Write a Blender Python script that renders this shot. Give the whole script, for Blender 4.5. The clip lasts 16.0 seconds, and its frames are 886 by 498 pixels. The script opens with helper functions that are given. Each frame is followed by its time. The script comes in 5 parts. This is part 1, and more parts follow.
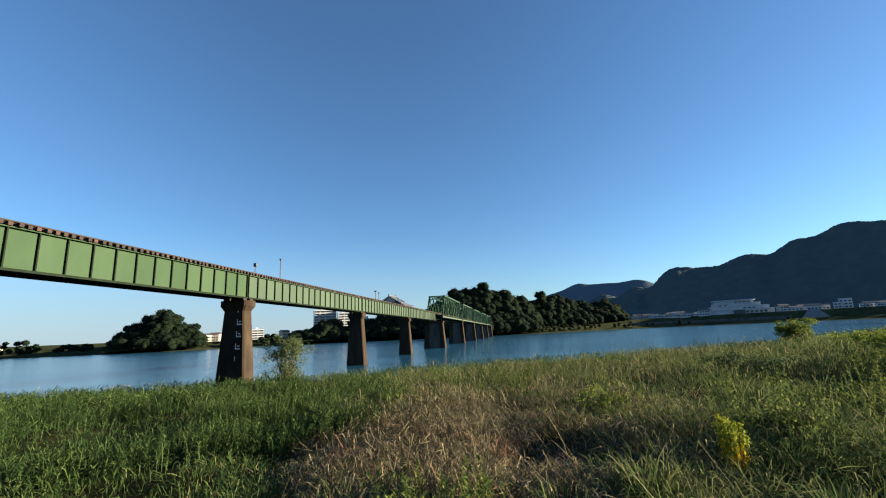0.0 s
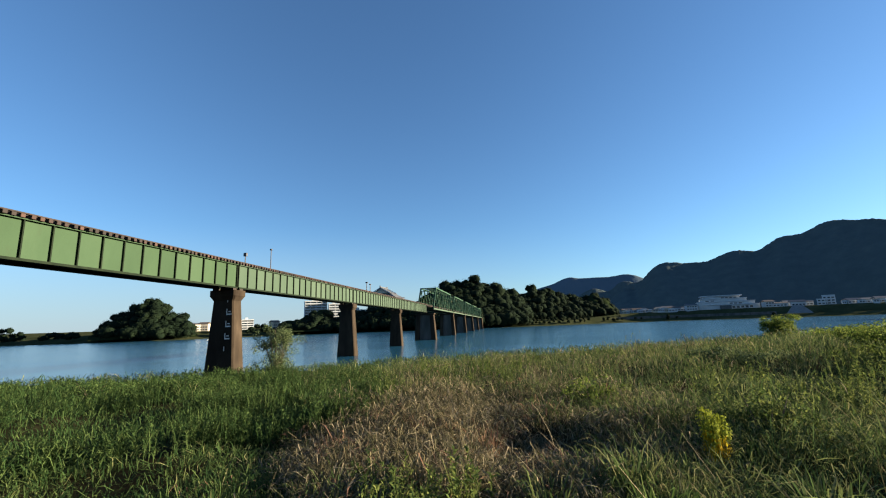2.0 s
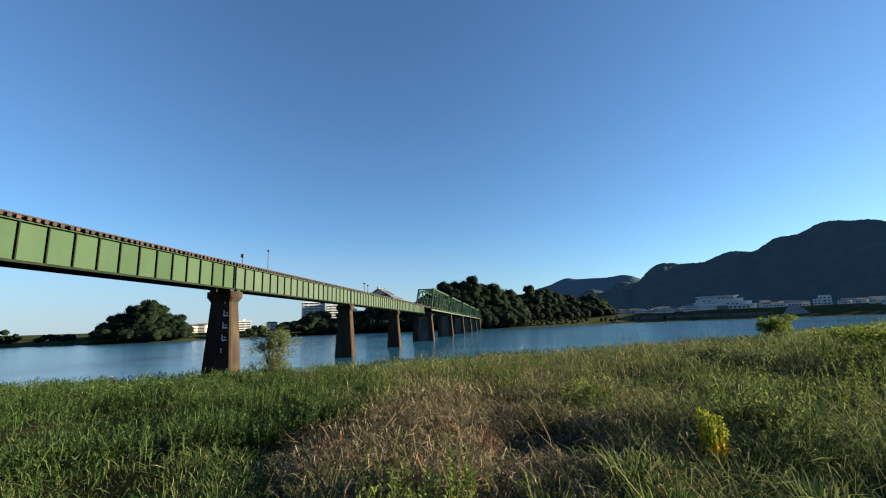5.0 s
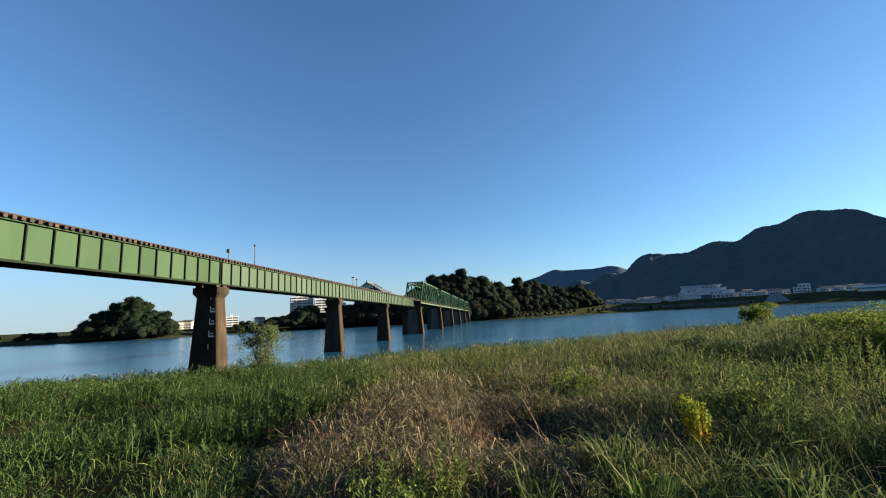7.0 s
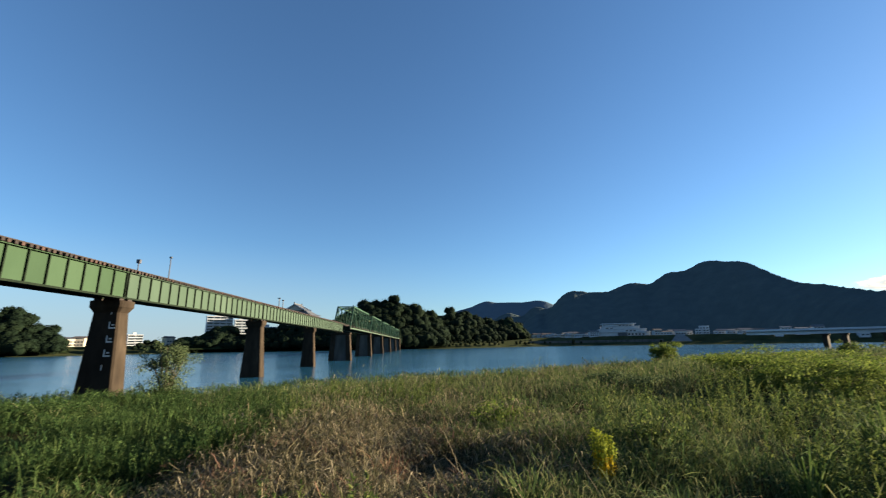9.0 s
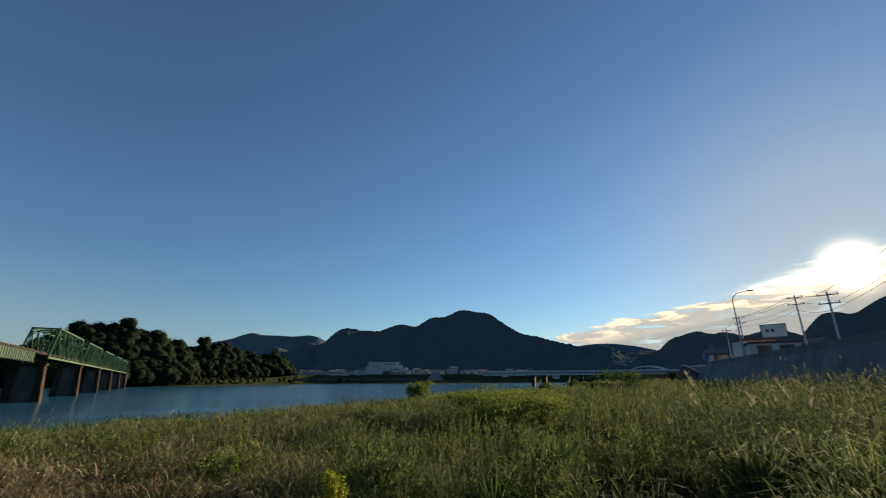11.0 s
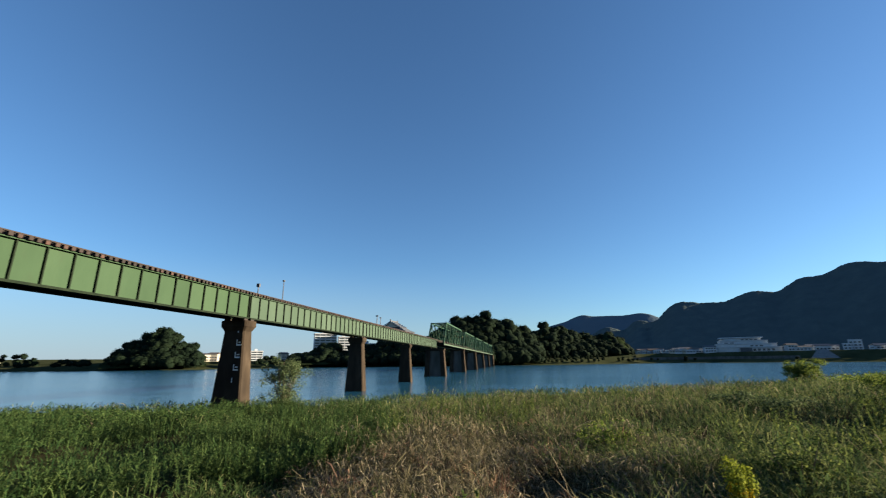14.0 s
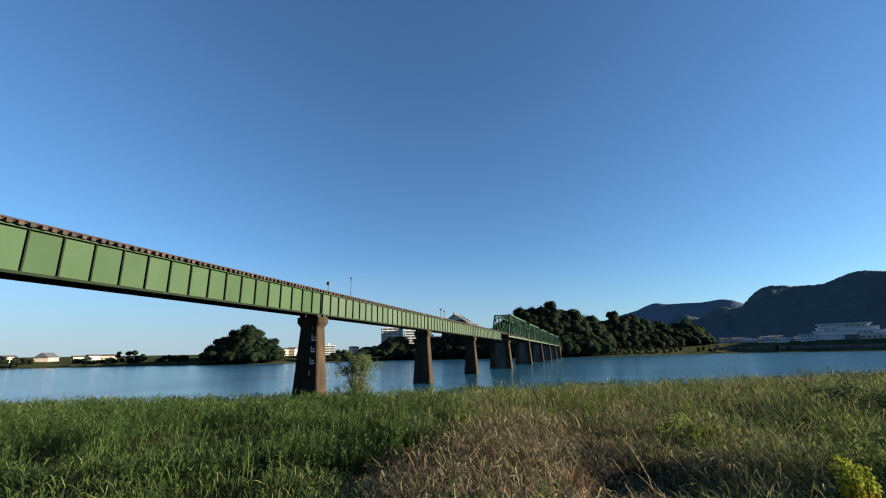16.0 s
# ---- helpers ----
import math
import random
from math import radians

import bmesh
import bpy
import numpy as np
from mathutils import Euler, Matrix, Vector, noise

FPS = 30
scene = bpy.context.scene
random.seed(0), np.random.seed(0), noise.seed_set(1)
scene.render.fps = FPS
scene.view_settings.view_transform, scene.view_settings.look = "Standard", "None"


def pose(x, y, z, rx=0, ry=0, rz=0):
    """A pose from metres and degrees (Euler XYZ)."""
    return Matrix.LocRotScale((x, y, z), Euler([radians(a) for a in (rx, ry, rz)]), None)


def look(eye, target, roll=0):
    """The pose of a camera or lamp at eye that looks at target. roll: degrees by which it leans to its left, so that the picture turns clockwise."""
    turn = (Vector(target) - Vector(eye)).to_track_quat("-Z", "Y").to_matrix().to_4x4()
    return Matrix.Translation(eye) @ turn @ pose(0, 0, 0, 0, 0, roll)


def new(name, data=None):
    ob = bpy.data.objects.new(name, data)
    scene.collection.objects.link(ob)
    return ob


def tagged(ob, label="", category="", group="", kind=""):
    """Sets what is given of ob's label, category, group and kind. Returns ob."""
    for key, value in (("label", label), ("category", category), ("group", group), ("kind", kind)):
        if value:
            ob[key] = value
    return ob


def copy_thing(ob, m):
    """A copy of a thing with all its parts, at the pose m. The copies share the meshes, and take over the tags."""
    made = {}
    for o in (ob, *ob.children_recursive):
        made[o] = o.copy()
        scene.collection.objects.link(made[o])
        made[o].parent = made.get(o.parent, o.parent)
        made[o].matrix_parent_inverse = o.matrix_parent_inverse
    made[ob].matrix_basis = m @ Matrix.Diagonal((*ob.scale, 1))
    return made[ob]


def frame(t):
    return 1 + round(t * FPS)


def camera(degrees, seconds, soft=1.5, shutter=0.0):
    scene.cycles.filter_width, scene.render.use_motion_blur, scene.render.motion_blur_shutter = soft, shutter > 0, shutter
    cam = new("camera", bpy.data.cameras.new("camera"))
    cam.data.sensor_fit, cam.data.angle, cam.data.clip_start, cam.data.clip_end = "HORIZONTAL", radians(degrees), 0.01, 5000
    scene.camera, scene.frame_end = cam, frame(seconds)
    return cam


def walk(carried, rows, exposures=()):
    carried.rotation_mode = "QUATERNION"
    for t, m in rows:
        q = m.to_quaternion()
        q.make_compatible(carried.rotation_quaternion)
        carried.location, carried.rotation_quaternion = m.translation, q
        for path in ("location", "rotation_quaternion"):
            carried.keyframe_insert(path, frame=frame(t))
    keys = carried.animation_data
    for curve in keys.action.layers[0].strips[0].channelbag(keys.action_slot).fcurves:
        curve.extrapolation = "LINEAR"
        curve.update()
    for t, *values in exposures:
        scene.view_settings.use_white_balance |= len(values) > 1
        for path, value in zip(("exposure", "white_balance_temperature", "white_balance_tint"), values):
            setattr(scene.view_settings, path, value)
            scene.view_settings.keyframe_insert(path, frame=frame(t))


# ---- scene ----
# ---- camera: held at arm's length by someone who turns on the spot ----
EYE = 4.26            # lens above the water
ARM = 0.42
cam = camera(93.16, 16.0, 1.1, 0.3)
TURNS = [  # seconds, yaw to the left, pitch, roll
    (0.0, 0.04, 11.41, -2.65),
    (0.5, -0.45, 10.73, -2.77),
    (1.0, -0.99, 10.24, -2.61),
    (1.5, -1.23, 10.10, -2.36),
    (2.0, -1.04, 10.31, -2.06),
    (2.5, -0.46, 10.66, -1.96),
    (3.0, 0.15, 10.91, -1.83),
    (3.5, 0.31, 10.96, -1.83),
    (4.0, -0.08, 10.87, -1.84),
    (6.5, -2.73, 9.60, -2.92),
    (7.0, -2.88, 9.39, -3.02),
    (7.5, -3.33, 9.27, -2.78),
    (8.0, -4.48, 9.69, -2.26),
    (8.5, -7.12, 10.85, -1.53),
    (9.0, -11.89, 12.81, -0.89),
    (9.5, -19.85, 15.33, -0.50),
    (10.0, -27.84, 16.87, -0.33),
    (10.2, -30.67, 17.25, -0.31),
    (10.7, -37.93, 17.39, -0.29),
    (11.2, -43.75, 17.08, -0.24),
    (11.7, -45.37, 16.58, -0.15),
    (12.3, -37.87, 16.14, 0.08),
    (12.5, -33.17, 15.99, 0.29),
    (13.0, -18.80, 15.96, 0.21),
    (13.5, -6.97, 15.60, -0.10),
    (14.0, 0.48, 15.05, -0.67),
    (14.5, 4.41, 14.67, -1.33),
    (15.0, 6.61, 14.52, -1.57),
    (15.5, 8.08, 14.37, -1.38),
    (16.0, 8.94, 14.21, -1.23)
]


def held(yaw, pitch, roll):
    a = radians(yaw)
    place = Matrix.Translation((-ARM * math.sin(a), ARM * math.cos(a) - ARM, EYE))
    return place @ pose(0, 0, 0, 0, 0, yaw) @ pose(0, 0, 0, 90 + pitch) @ pose(0, 0, 0, 0, 0, roll)


walk(cam, [(t, held(y, p, r)) for t, y, p, r in TURNS],
     exposures=[(t, 2.17 + e, k + 80, 8) for t, e, k in ((0, 0.0, 6850), (8.7, 0.0, 6900), (9.5, -0.22, 7050), (10.0, -0.5, 7300), (11.2, -0.7, 7500), (12.5, -0.68, 7250),
                                                   (13.2, -0.30, 6950), (14, -0.18, 6700), (16, -0.17, 6650))])

# ---- sky and sun ----
SUN_BEARING, SUN_HEIGHT = 87.0, 12.2
world = bpy.data.worlds.new("sky")
scene.world = world
world.use_nodes = True
wn, wl = world.node_tree.nodes, world.node_tree.links
wn.clear()


def wnode(kind, **props):
    n = wn.new(kind)
    for k, v in props.items():
        n.inputs[k].default_value = v
    return n


def wmath(op, a, b=None, c=None, clamp=False):
    n = wn.new("ShaderNodeMath")
    n.operation, n.use_clamp = op, clamp
    for i, v in enumerate((a, b, c)):
        if v is None:
            continue
        if isinstance(v, (int, float)):
            n.inputs[i].default_value = v
        else:
            wl.new(v, n.inputs[i])
    return n.outputs[0]


def wsmooth(v, lo, hi):
    n = wn.new("ShaderNodeMapRange")
    n.interpolation_type = "SMOOTHSTEP"
    n.inputs["From Min"].default_value, n.inputs["From Max"].default_value = lo, hi
    wl.new(v, n.inputs["Value"])
    return n.outputs["Result"]


sky = wn.new("ShaderNodeTexSky")
sky.sky_type = "NISHITA"
sky.sun_disc = False
sky.sun_elevation, sky.sun_rotation = radians(SUN_HEIGHT), radians(SUN_BEARING)
sky.altitude, sky.air_density, sky.dust_density, sky.ozone_density = 0, 1.0, 0.15, 5.3
# a bank of evening cloud low in the west, round the sun
coord = wn.new("ShaderNodeTexCoord")
split = wn.new("ShaderNodeSeparateXYZ")
wl.new(coord.outputs["Generated"], split.inputs[0])
dx, dy, dz = split.outputs
azim = wmath("ARCTAN2", dx, dy)
elev = wmath("ARCSINE", dz)
flat = wn.new("ShaderNodeCombineXYZ")
wl.new(wmath("MULTIPLY", azim, 5.0), flat.inputs[0])
wl.new(wmath("MULTIPLY", elev, 26.0), flat.inputs[1])
cn = wnode("ShaderNodeTexNoise", Scale=2.1, Detail=9.0, Roughness=0.66, Distortion=0.5)
wl.new(flat.outputs[0], cn.inputs["Vector"])
# upper rim of the bank climbs towards the sun
rim = wmath("MULTIPLY_ADD", azim, 0.17, radians(10.1) - 0.17 * radians(80))
into = wmath("SUBTRACT", rim, elev)
bank = wmath("MULTIPLY", wsmooth(into, -0.012, 0.03), wsmooth(azim, radians(47), radians(60)))
bank = wmath("MULTIPLY", bank, wsmooth(azim, radians(150), radians(120)))
cover = wsmooth(wmath("ADD", cn.outputs["Fac"], wmath("MULTIPLY", bank, 0.37)), 0.68, 0.84)
cover = wmath("MULTIPLY", cover, wsmooth(bank, 0.0, 0.25))
grey = wmath("MAXIMUM", wsmooth(into, 0.022, 0.060), wmath("MULTIPLY", wsmooth(cn.outputs["Fac"], 0.60, 0.48), 0.85))
tone = wn.new("ShaderNodeMix")
tone.data_type = "RGBA"
tone.inputs["A"].default_value = (8.2, 7.4, 6.0, 1)
tone.inputs["B"].default_value = (3.0, 3.2, 3.5, 1)
wl.new(grey, tone.inputs["Factor"])
# bright rim of cloud in front of the sun
dot = wn.new("ShaderNodeVectorMath")
dot.operation = "DOT_PRODUCT"
wl.new(coord.outputs["Generated"], dot.inputs[0])
dot.inputs[1].default_value = Vector((math.sin(radians(87.0)) * math.cos(radians(10.4)), math.cos(radians(87.0)) * math.cos(radians(10.4)), math.sin(radians(10.4))))
off_az = wmath("SUBTRACT", azim, radians(SUN_BEARING))
off_el = wmath("SUBTRACT", wmath("SUBTRACT", elev, radians(SUN_HEIGHT - 1.9)), wmath("MULTIPLY", off_az, 0.16))
wide = wmath("POWER", wmath("MULTIPLY", wmath("ABSOLUTE", off_az), 9.5), 2.0)
high = wmath("POWER", wmath("MULTIPLY", wmath("ABSOLUTE", off_el), 46.0), 2.0)
wisp = wmath("MULTIPLY_ADD", cn.outputs["Fac"], 5.0, -1.7)
streak = wmath("EXPONENT", wmath("MULTIPLY", wmath("MULTIPLY", wmath("ADD", wide, high), -1.0), wmath("MAXIMUM", wmath("SUBTRACT", 2.0, wisp), 0.5)))
core = wmath("POWER", wmath("MAXIMUM", dot.outputs["Value"], 0.0), 2600.0)
glare = wmath("MAXIMUM", wmath("MULTIPLY", streak, 0.32), core)
lit = wn.new("ShaderNodeMix")
lit.data_type = "RGBA"
lit.blend_type = "ADD"
lit.inputs["B"].default_value = (42, 36, 26, 1)
wl.new(glare, lit.inputs["Factor"])
mixc = wn.new("ShaderNodeMix")
mixc.data_type = "RGBA"
wl.new(cover, mixc.inputs["Factor"])
# pale blue evening haze low over the horizon away from the sun
pale = wn.new("ShaderNodeMix")
pale.data_type = "RGBA"
pale.inputs["B"].default_value = (1.75, 2.45, 3.3, 1)
wl.new(wmath("MULTIPLY", wmath("MULTIPLY", wsmooth(elev, 0.24, 0.0), wsmooth(azim, radians(35), radians(-25))), 0.75), pale.inputs["Factor"])
wl.new(sky.outputs[0], pale.inputs["A"])
wl.new(tone.outputs["Result"], mixc.inputs["B"])
wl.new(mixc.outputs["Result"], lit.inputs["A"])
veil = wn.new("ShaderNodeMix")
veil.data_type = "RGBA"
veil.inputs["B"].default_value = (2.2, 2.7, 3.1, 1)
wl.new(wmath("MULTIPLY", wmath("POWER", wmath("MAXIMUM", dot.outputs["Value"], 0.0), 26.0), 0.65), veil.inputs["Factor"])
wl.new(pale.outputs["Result"], veil.inputs["A"])
wl.new(veil.outputs["Result"], mixc.inputs["A"])
back = wnode("ShaderNodeBackground", Strength=0.052)
wl.new(lit.outputs["Result"], back.inputs["Color"])
wout = wn.new("ShaderNodeOutputWorld")
wl.new(back.outputs[0], wout.inputs["Surface"])

sun = new("sun", bpy.data.lights.new("sun", "SUN"))
sun.data.energy, sun.data.angle, sun.data.color = 4.9, radians(0.6), (1.0, 0.86, 0.66)
a, e = radians(SUN_BEARING), radians(SUN_HEIGHT)
sun.matrix_world = look((300 * math.sin(a) * math.cos(e), 300 * math.cos(a) * math.cos(e), 300 * math.sin(e)), (0, 0, 0))


# ---- materials ----
def material(name, stops, scale=1.0, detail=6.0, rough=0.8, metal=0.0, bump=0.0, bump_scale=None, island=0.0, each=0.0, stretch=(1, 1, 1),
             translucent=0.0, spots=None, ior=1.45, bump_dist=0.05, spec=0.5):
    """Colour from noise through the stops (position, rgb); island or each: share of it that varies piece by piece."""
    m = bpy.data.materials.new(name)
    m.use_nodes = True
    nt = m.node_tree
    nodes, links = nt.nodes, nt.links
    bsdf = nodes["Principled BSDF"]
    bsdf.inputs["Roughness"].default_value = rough
    bsdf.inputs["Metallic"].default_value = metal
    bsdf.inputs["IOR"].default_value = ior
    bsdf.inputs["Specular IOR Level"].default_value = spec
    geo = nodes.new("ShaderNodeNewGeometry")
    mapping = nodes.new("ShaderNodeMapping")
    mapping.inputs["Scale"].default_value = stretch
    links.new(geo.outputs["Position"], mapping.inputs["Vector"])
    nz = nodes.new("ShaderNodeTexNoise")
    nz.inputs["Scale"].default_value, nz.inputs["Detail"].default_value, nz.inputs["Roughness"].default_value = scale, detail, 0.62
    links.new(mapping.outputs[0], nz.inputs["Vector"])
    value = nz.outputs["Fac"]
    if island or each:
        if island:
            source = geo.outputs["Random Per Island"]
        else:
            source = nodes.new("ShaderNodeObjectInfo").outputs["Random"]
        mixv = nodes.new("ShaderNodeMix")
        mixv.inputs["Factor"].default_value = island or each
        links.new(value, mixv.inputs["A"])
        links.new(source, mixv.inputs["B"])
        value = mixv.outputs["Result"]
    ramp = nodes.new("ShaderNodeValToRGB")
    el = ramp.color_ramp.elements
    while len(el) < len(stops):
        el.new(0.5)
    for q, (p, c) in zip(el, stops):
        q.position, q.color = p, (*c, 1)
    links.new(value, ramp.inputs["Fac"])
    colour = ramp.outputs["Color"]
    if spots:
        sp_scale, lo, hi, sp_col = spots
        n2 = nodes.new("ShaderNodeTexNoise")
        n2.inputs["Scale"].default_value, n2.inputs["Detail"].default_value = sp_scale, 5
        links.new(mapping.outputs[0], n2.inputs["Vector"])
        mr = nodes.new("ShaderNodeMapRange")
        mr.inputs["From Min"].default_value, mr.inputs["From Max"].default_value = lo, hi
        links.new(n2.outputs["Fac"], mr.inputs["Value"])
        mx = nodes.new("ShaderNodeMix")
        mx.data_type = "RGBA"
        links.new(mr.outputs["Result"], mx.inputs["Factor"])
        links.new(colour, mx.inputs["A"])
        mx.inputs["B"].default_value = (*sp_col, 1)
        colour = mx.outputs["Result"]
    links.new(colour, bsdf.inputs["Base Color"])
    if bump:
        nb = nodes.new("ShaderNodeTexNoise")
        nb.inputs["Scale"].default_value, nb.inputs["Detail"].default_value = bump_scale or scale * 4, 6
        links.new(mapping.outputs[0], nb.inputs["Vector"])
        bp = nodes.new("ShaderNodeBump")
        bp.inputs["Strength"].default_value, bp.inputs["Distance"].default_value = bump, bump_dist
        links.new(nb.outputs["Fac"], bp.inputs["Height"])
        links.new(bp.outputs[0], bsdf.inputs["Normal"])
    if translucent:
        tr = nodes.new("ShaderNodeBsdfTranslucent")
        links.new(colour, tr.inputs["Color"])
        ms = nodes.new("ShaderNodeMixShader")
        ms.inputs["Fac"].default_value = translucent
        links.new(bsdf.outputs[0], ms.inputs[1])
        links.new(tr.outputs[0], ms.inputs[2])
        links.new(ms.outputs[0], nodes["Material Output"].inputs["Surface"])
    return m


M = {}
M["soil"] = material("soil", [(0.3, (0.0154, 0.014, 0.0077)), (0.7, (0.0315, 0.028, 0.0154))], 0.6, rough=1.0, bump=0.5, bump_scale=5, spec=0.0)
M["far_bank"] = material("far_bank", [(0.3, (0.024, 0.029, 0.014)), (0.55, (0.042, 0.048, 0.024)), (0.75, (0.075, 0.072, 0.040))], 0.05, rough=1.0, bump=0.6, bump_scale=0.5, bump_dist=0.6, spec=0.0)
M["grass"] = material("grass", [(0.22, (0.030, 0.056, 0.020)), (0.45, (0.070, 0.108, 0.036)), (0.68, (0.145, 0.165, 0.062)), (0.95, (0.30, 0.27, 0.145))], 0.35, 4, rough=0.85, island=0.62, translucent=0.33, spec=0.04)
M["blade"] = material("blade", [(0.2, (0.03, 0.06, 0.016)), (0.5, (0.07, 0.115, 0.03)), (0.8, (0.16, 0.20, 0.07))], 0.6, 4, rough=0.85, island=0.7, translucent=0.24, spec=0.04)
M["lush"] = material("lush", [(0.2, (0.013, 0.032, 0.012)), (0.5, (0.038, 0.072, 0.022)), (0.8, (0.092, 0.130, 0.042))], 0.2, 4, rough=0.85, island=0.55, translucent=0.28, spec=0.04)
M["dry"] = material("dry", [(0.2, (0.038, 0.042, 0.022)), (0.42, (0.098, 0.090, 0.048)), (0.64, (0.19, 0.158, 0.092)), (0.9, (0.36, 0.30, 0.205))], 0.4, 4, rough=0.85, island=0.68, translucent=0.24, spec=0.04)
M["rust_grass"] = material("rust_grass", [(0.2, (0.10, 0.055, 0.035)), (0.8, (0.26, 0.15, 0.10))], 0.3, 4, rough=0.85, island=0.7, translucent=0.15, spec=0.04)
M["bush"] = material("bush", [(0.2, (0.048, 0.080, 0.016)), (0.5, (0.10, 0.142, 0.030)), (0.8, (0.20, 0.23, 0.055))], 0.8, 4, rough=0.85, island=0.6, translucent=0.4, spec=0.04)
M["plume"] = material("plume", [(0.2, (0.26, 0.22, 0.15)), (0.8, (0.46, 0.41, 0.31))], 0.5, 4, rough=0.85, island=0.6, translucent=0.3, spec=0.04)
M["weed"] = material("weed", [(0.2, (0.038, 0.066, 0.020)), (0.5, (0.085, 0.120, 0.034)), (0.8, (0.175, 0.20, 0.058))], 0.5, 4, rough=0.85, island=0.6, translucent=0.33, spec=0.04)
M["yellow_leaf"] = material("yellow_leaf", [(0.2, (0.24, 0.16, 0.012)), (0.5, (0.36, 0.26, 0.015)), (0.8, (0.38, 0.35, 0.02))], 2.0, 4, rough=0.85, island=0.6, translucent=0.24, spec=0.04)
M["lime_leaf"] = material("lime_leaf", [(0.2, (0.13, 0.17, 0.018)), (0.8, (0.27, 0.29, 0.04))], 2.0, 4, rough=0.85, island=0.6, translucent=0.24, spec=0.04)
M["willow"] = material("willow", [(0.2, (0.036, 0.058, 0.024)), (0.5, (0.072, 0.102, 0.044)), (0.8, (0.14, 0.172, 0.088))], 0.8, 4, rough=0.85, island=0.6, translucent=0.24, spec=0.04)
# Darker than real leaves: shade within the crowns is part of this colour.
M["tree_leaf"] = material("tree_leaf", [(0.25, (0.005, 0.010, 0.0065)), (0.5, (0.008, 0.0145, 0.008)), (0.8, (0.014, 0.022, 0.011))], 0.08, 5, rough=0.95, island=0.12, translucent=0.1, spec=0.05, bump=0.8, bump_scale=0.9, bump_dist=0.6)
M["bark"] = material("bark", [(0.3, (0.06, 0.045, 0.03)), (0.7, (0.13, 0.10, 0.07))], 3, rough=0.9, bump=0.5)
# Forest tones lifted and blued: the mountain's haze is put into the colour.
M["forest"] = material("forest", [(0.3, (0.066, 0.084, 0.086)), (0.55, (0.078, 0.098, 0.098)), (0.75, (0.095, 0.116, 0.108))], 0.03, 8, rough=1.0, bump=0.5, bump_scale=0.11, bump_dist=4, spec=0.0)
# Dark backing under the woods, so gaps between crowns stay dark.
M["wood_backing"] = material("wood_backing", [(0.3, (0.010, 0.016, 0.008)), (0.7, (0.022, 0.030, 0.013))], 0.08, 6, rough=1.0, bump=0.6, bump_scale=0.4, bump_dist=1.0, spec=0.0)
# Paler, greyer forest whose colour includes the haze over the western hills.
M["forest_hazed"] = material("forest_hazed", [(0.3, (0.082, 0.088, 0.080)), (0.55, (0.10, 0.105, 0.094)), (0.75, (0.125, 0.126, 0.108))], 0.03, 8, rough=1.0, bump=0.4, bump_scale=0.11, bump_dist=4, spec=0.0)
# Strongest blue: haze over the far range is painted into this colour.
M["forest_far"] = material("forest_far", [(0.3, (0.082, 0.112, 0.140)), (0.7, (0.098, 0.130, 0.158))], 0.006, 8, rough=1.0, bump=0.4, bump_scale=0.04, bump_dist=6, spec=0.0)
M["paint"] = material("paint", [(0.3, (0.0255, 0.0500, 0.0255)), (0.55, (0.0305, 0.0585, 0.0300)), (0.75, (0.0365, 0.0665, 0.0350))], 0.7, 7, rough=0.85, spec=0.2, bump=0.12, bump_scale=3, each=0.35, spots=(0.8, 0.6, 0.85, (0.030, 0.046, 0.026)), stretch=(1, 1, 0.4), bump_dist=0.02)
# Paler, greyer green than paint; third girder span onward and truss bottom chords.
M["green_pale"] = material("green_pale", [(0.3, (0.0400, 0.0649, 0.0440)), (0.55, (0.048, 0.0757, 0.0520)), (0.75, (0.0578, 0.086, 0.0604))], 0.7, 7, rough=0.85, spec=0.2, bump=0.12, bump_scale=3, each=0.35, spots=(0.8, 0.6, 0.85, (0.050, 0.062, 0.040)), stretch=(1, 1, 0.4), bump_dist=0.02)
# Far darker green than the webs; on stiffeners, lower flanges, bracing, floor steel.
M["green_dark"] = material("green_dark", [(0.3, (0.006, 0.011, 0.007)), (0.7, (0.014, 0.021, 0.012))], 1.5, 6, rough=0.85, spec=0.1, bump=0.1)
M["truss_green"] = material("truss_green", [(0.3, (0.0154, 0.0488, 0.028)), (0.55, (0.0252, 0.0713, 0.0416)), (0.75, (0.042, 0.0825, 0.048))], 0.8, 6, rough=0.7, spec=0.2, spots=(0.9, 0.6, 0.75, (0.14, 0.10, 0.05)))
M["rust"] = material("rust", [(0.3, (0.013, 0.009, 0.008)), (0.7, (0.030, 0.018, 0.013))], 6, rough=0.85, bump=0.3, bump_dist=0.01)
M["sleeper"] = material("sleeper", [(0.15, (0.012, 0.009, 0.008)), (0.5, (0.022, 0.014, 0.012)), (0.85, (0.062, 0.030, 0.022))], 2.5, rough=0.85, bump=0.3, each=0.65, bump_dist=0.01)
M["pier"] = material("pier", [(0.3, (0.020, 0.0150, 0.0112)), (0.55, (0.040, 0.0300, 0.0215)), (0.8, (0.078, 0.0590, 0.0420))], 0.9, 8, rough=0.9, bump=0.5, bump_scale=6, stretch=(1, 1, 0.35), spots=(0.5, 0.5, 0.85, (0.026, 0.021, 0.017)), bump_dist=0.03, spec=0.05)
M["concrete"] = material("concrete", [(0.3, (0.10, 0.095, 0.09)), (0.7, (0.19, 0.18, 0.17))], 0.5, 8, rough=0.9, bump=0.3, stretch=(1, 1, 0.35), spots=(0.35, 0.5, 0.75, (0.085, 0.08, 0.068)))
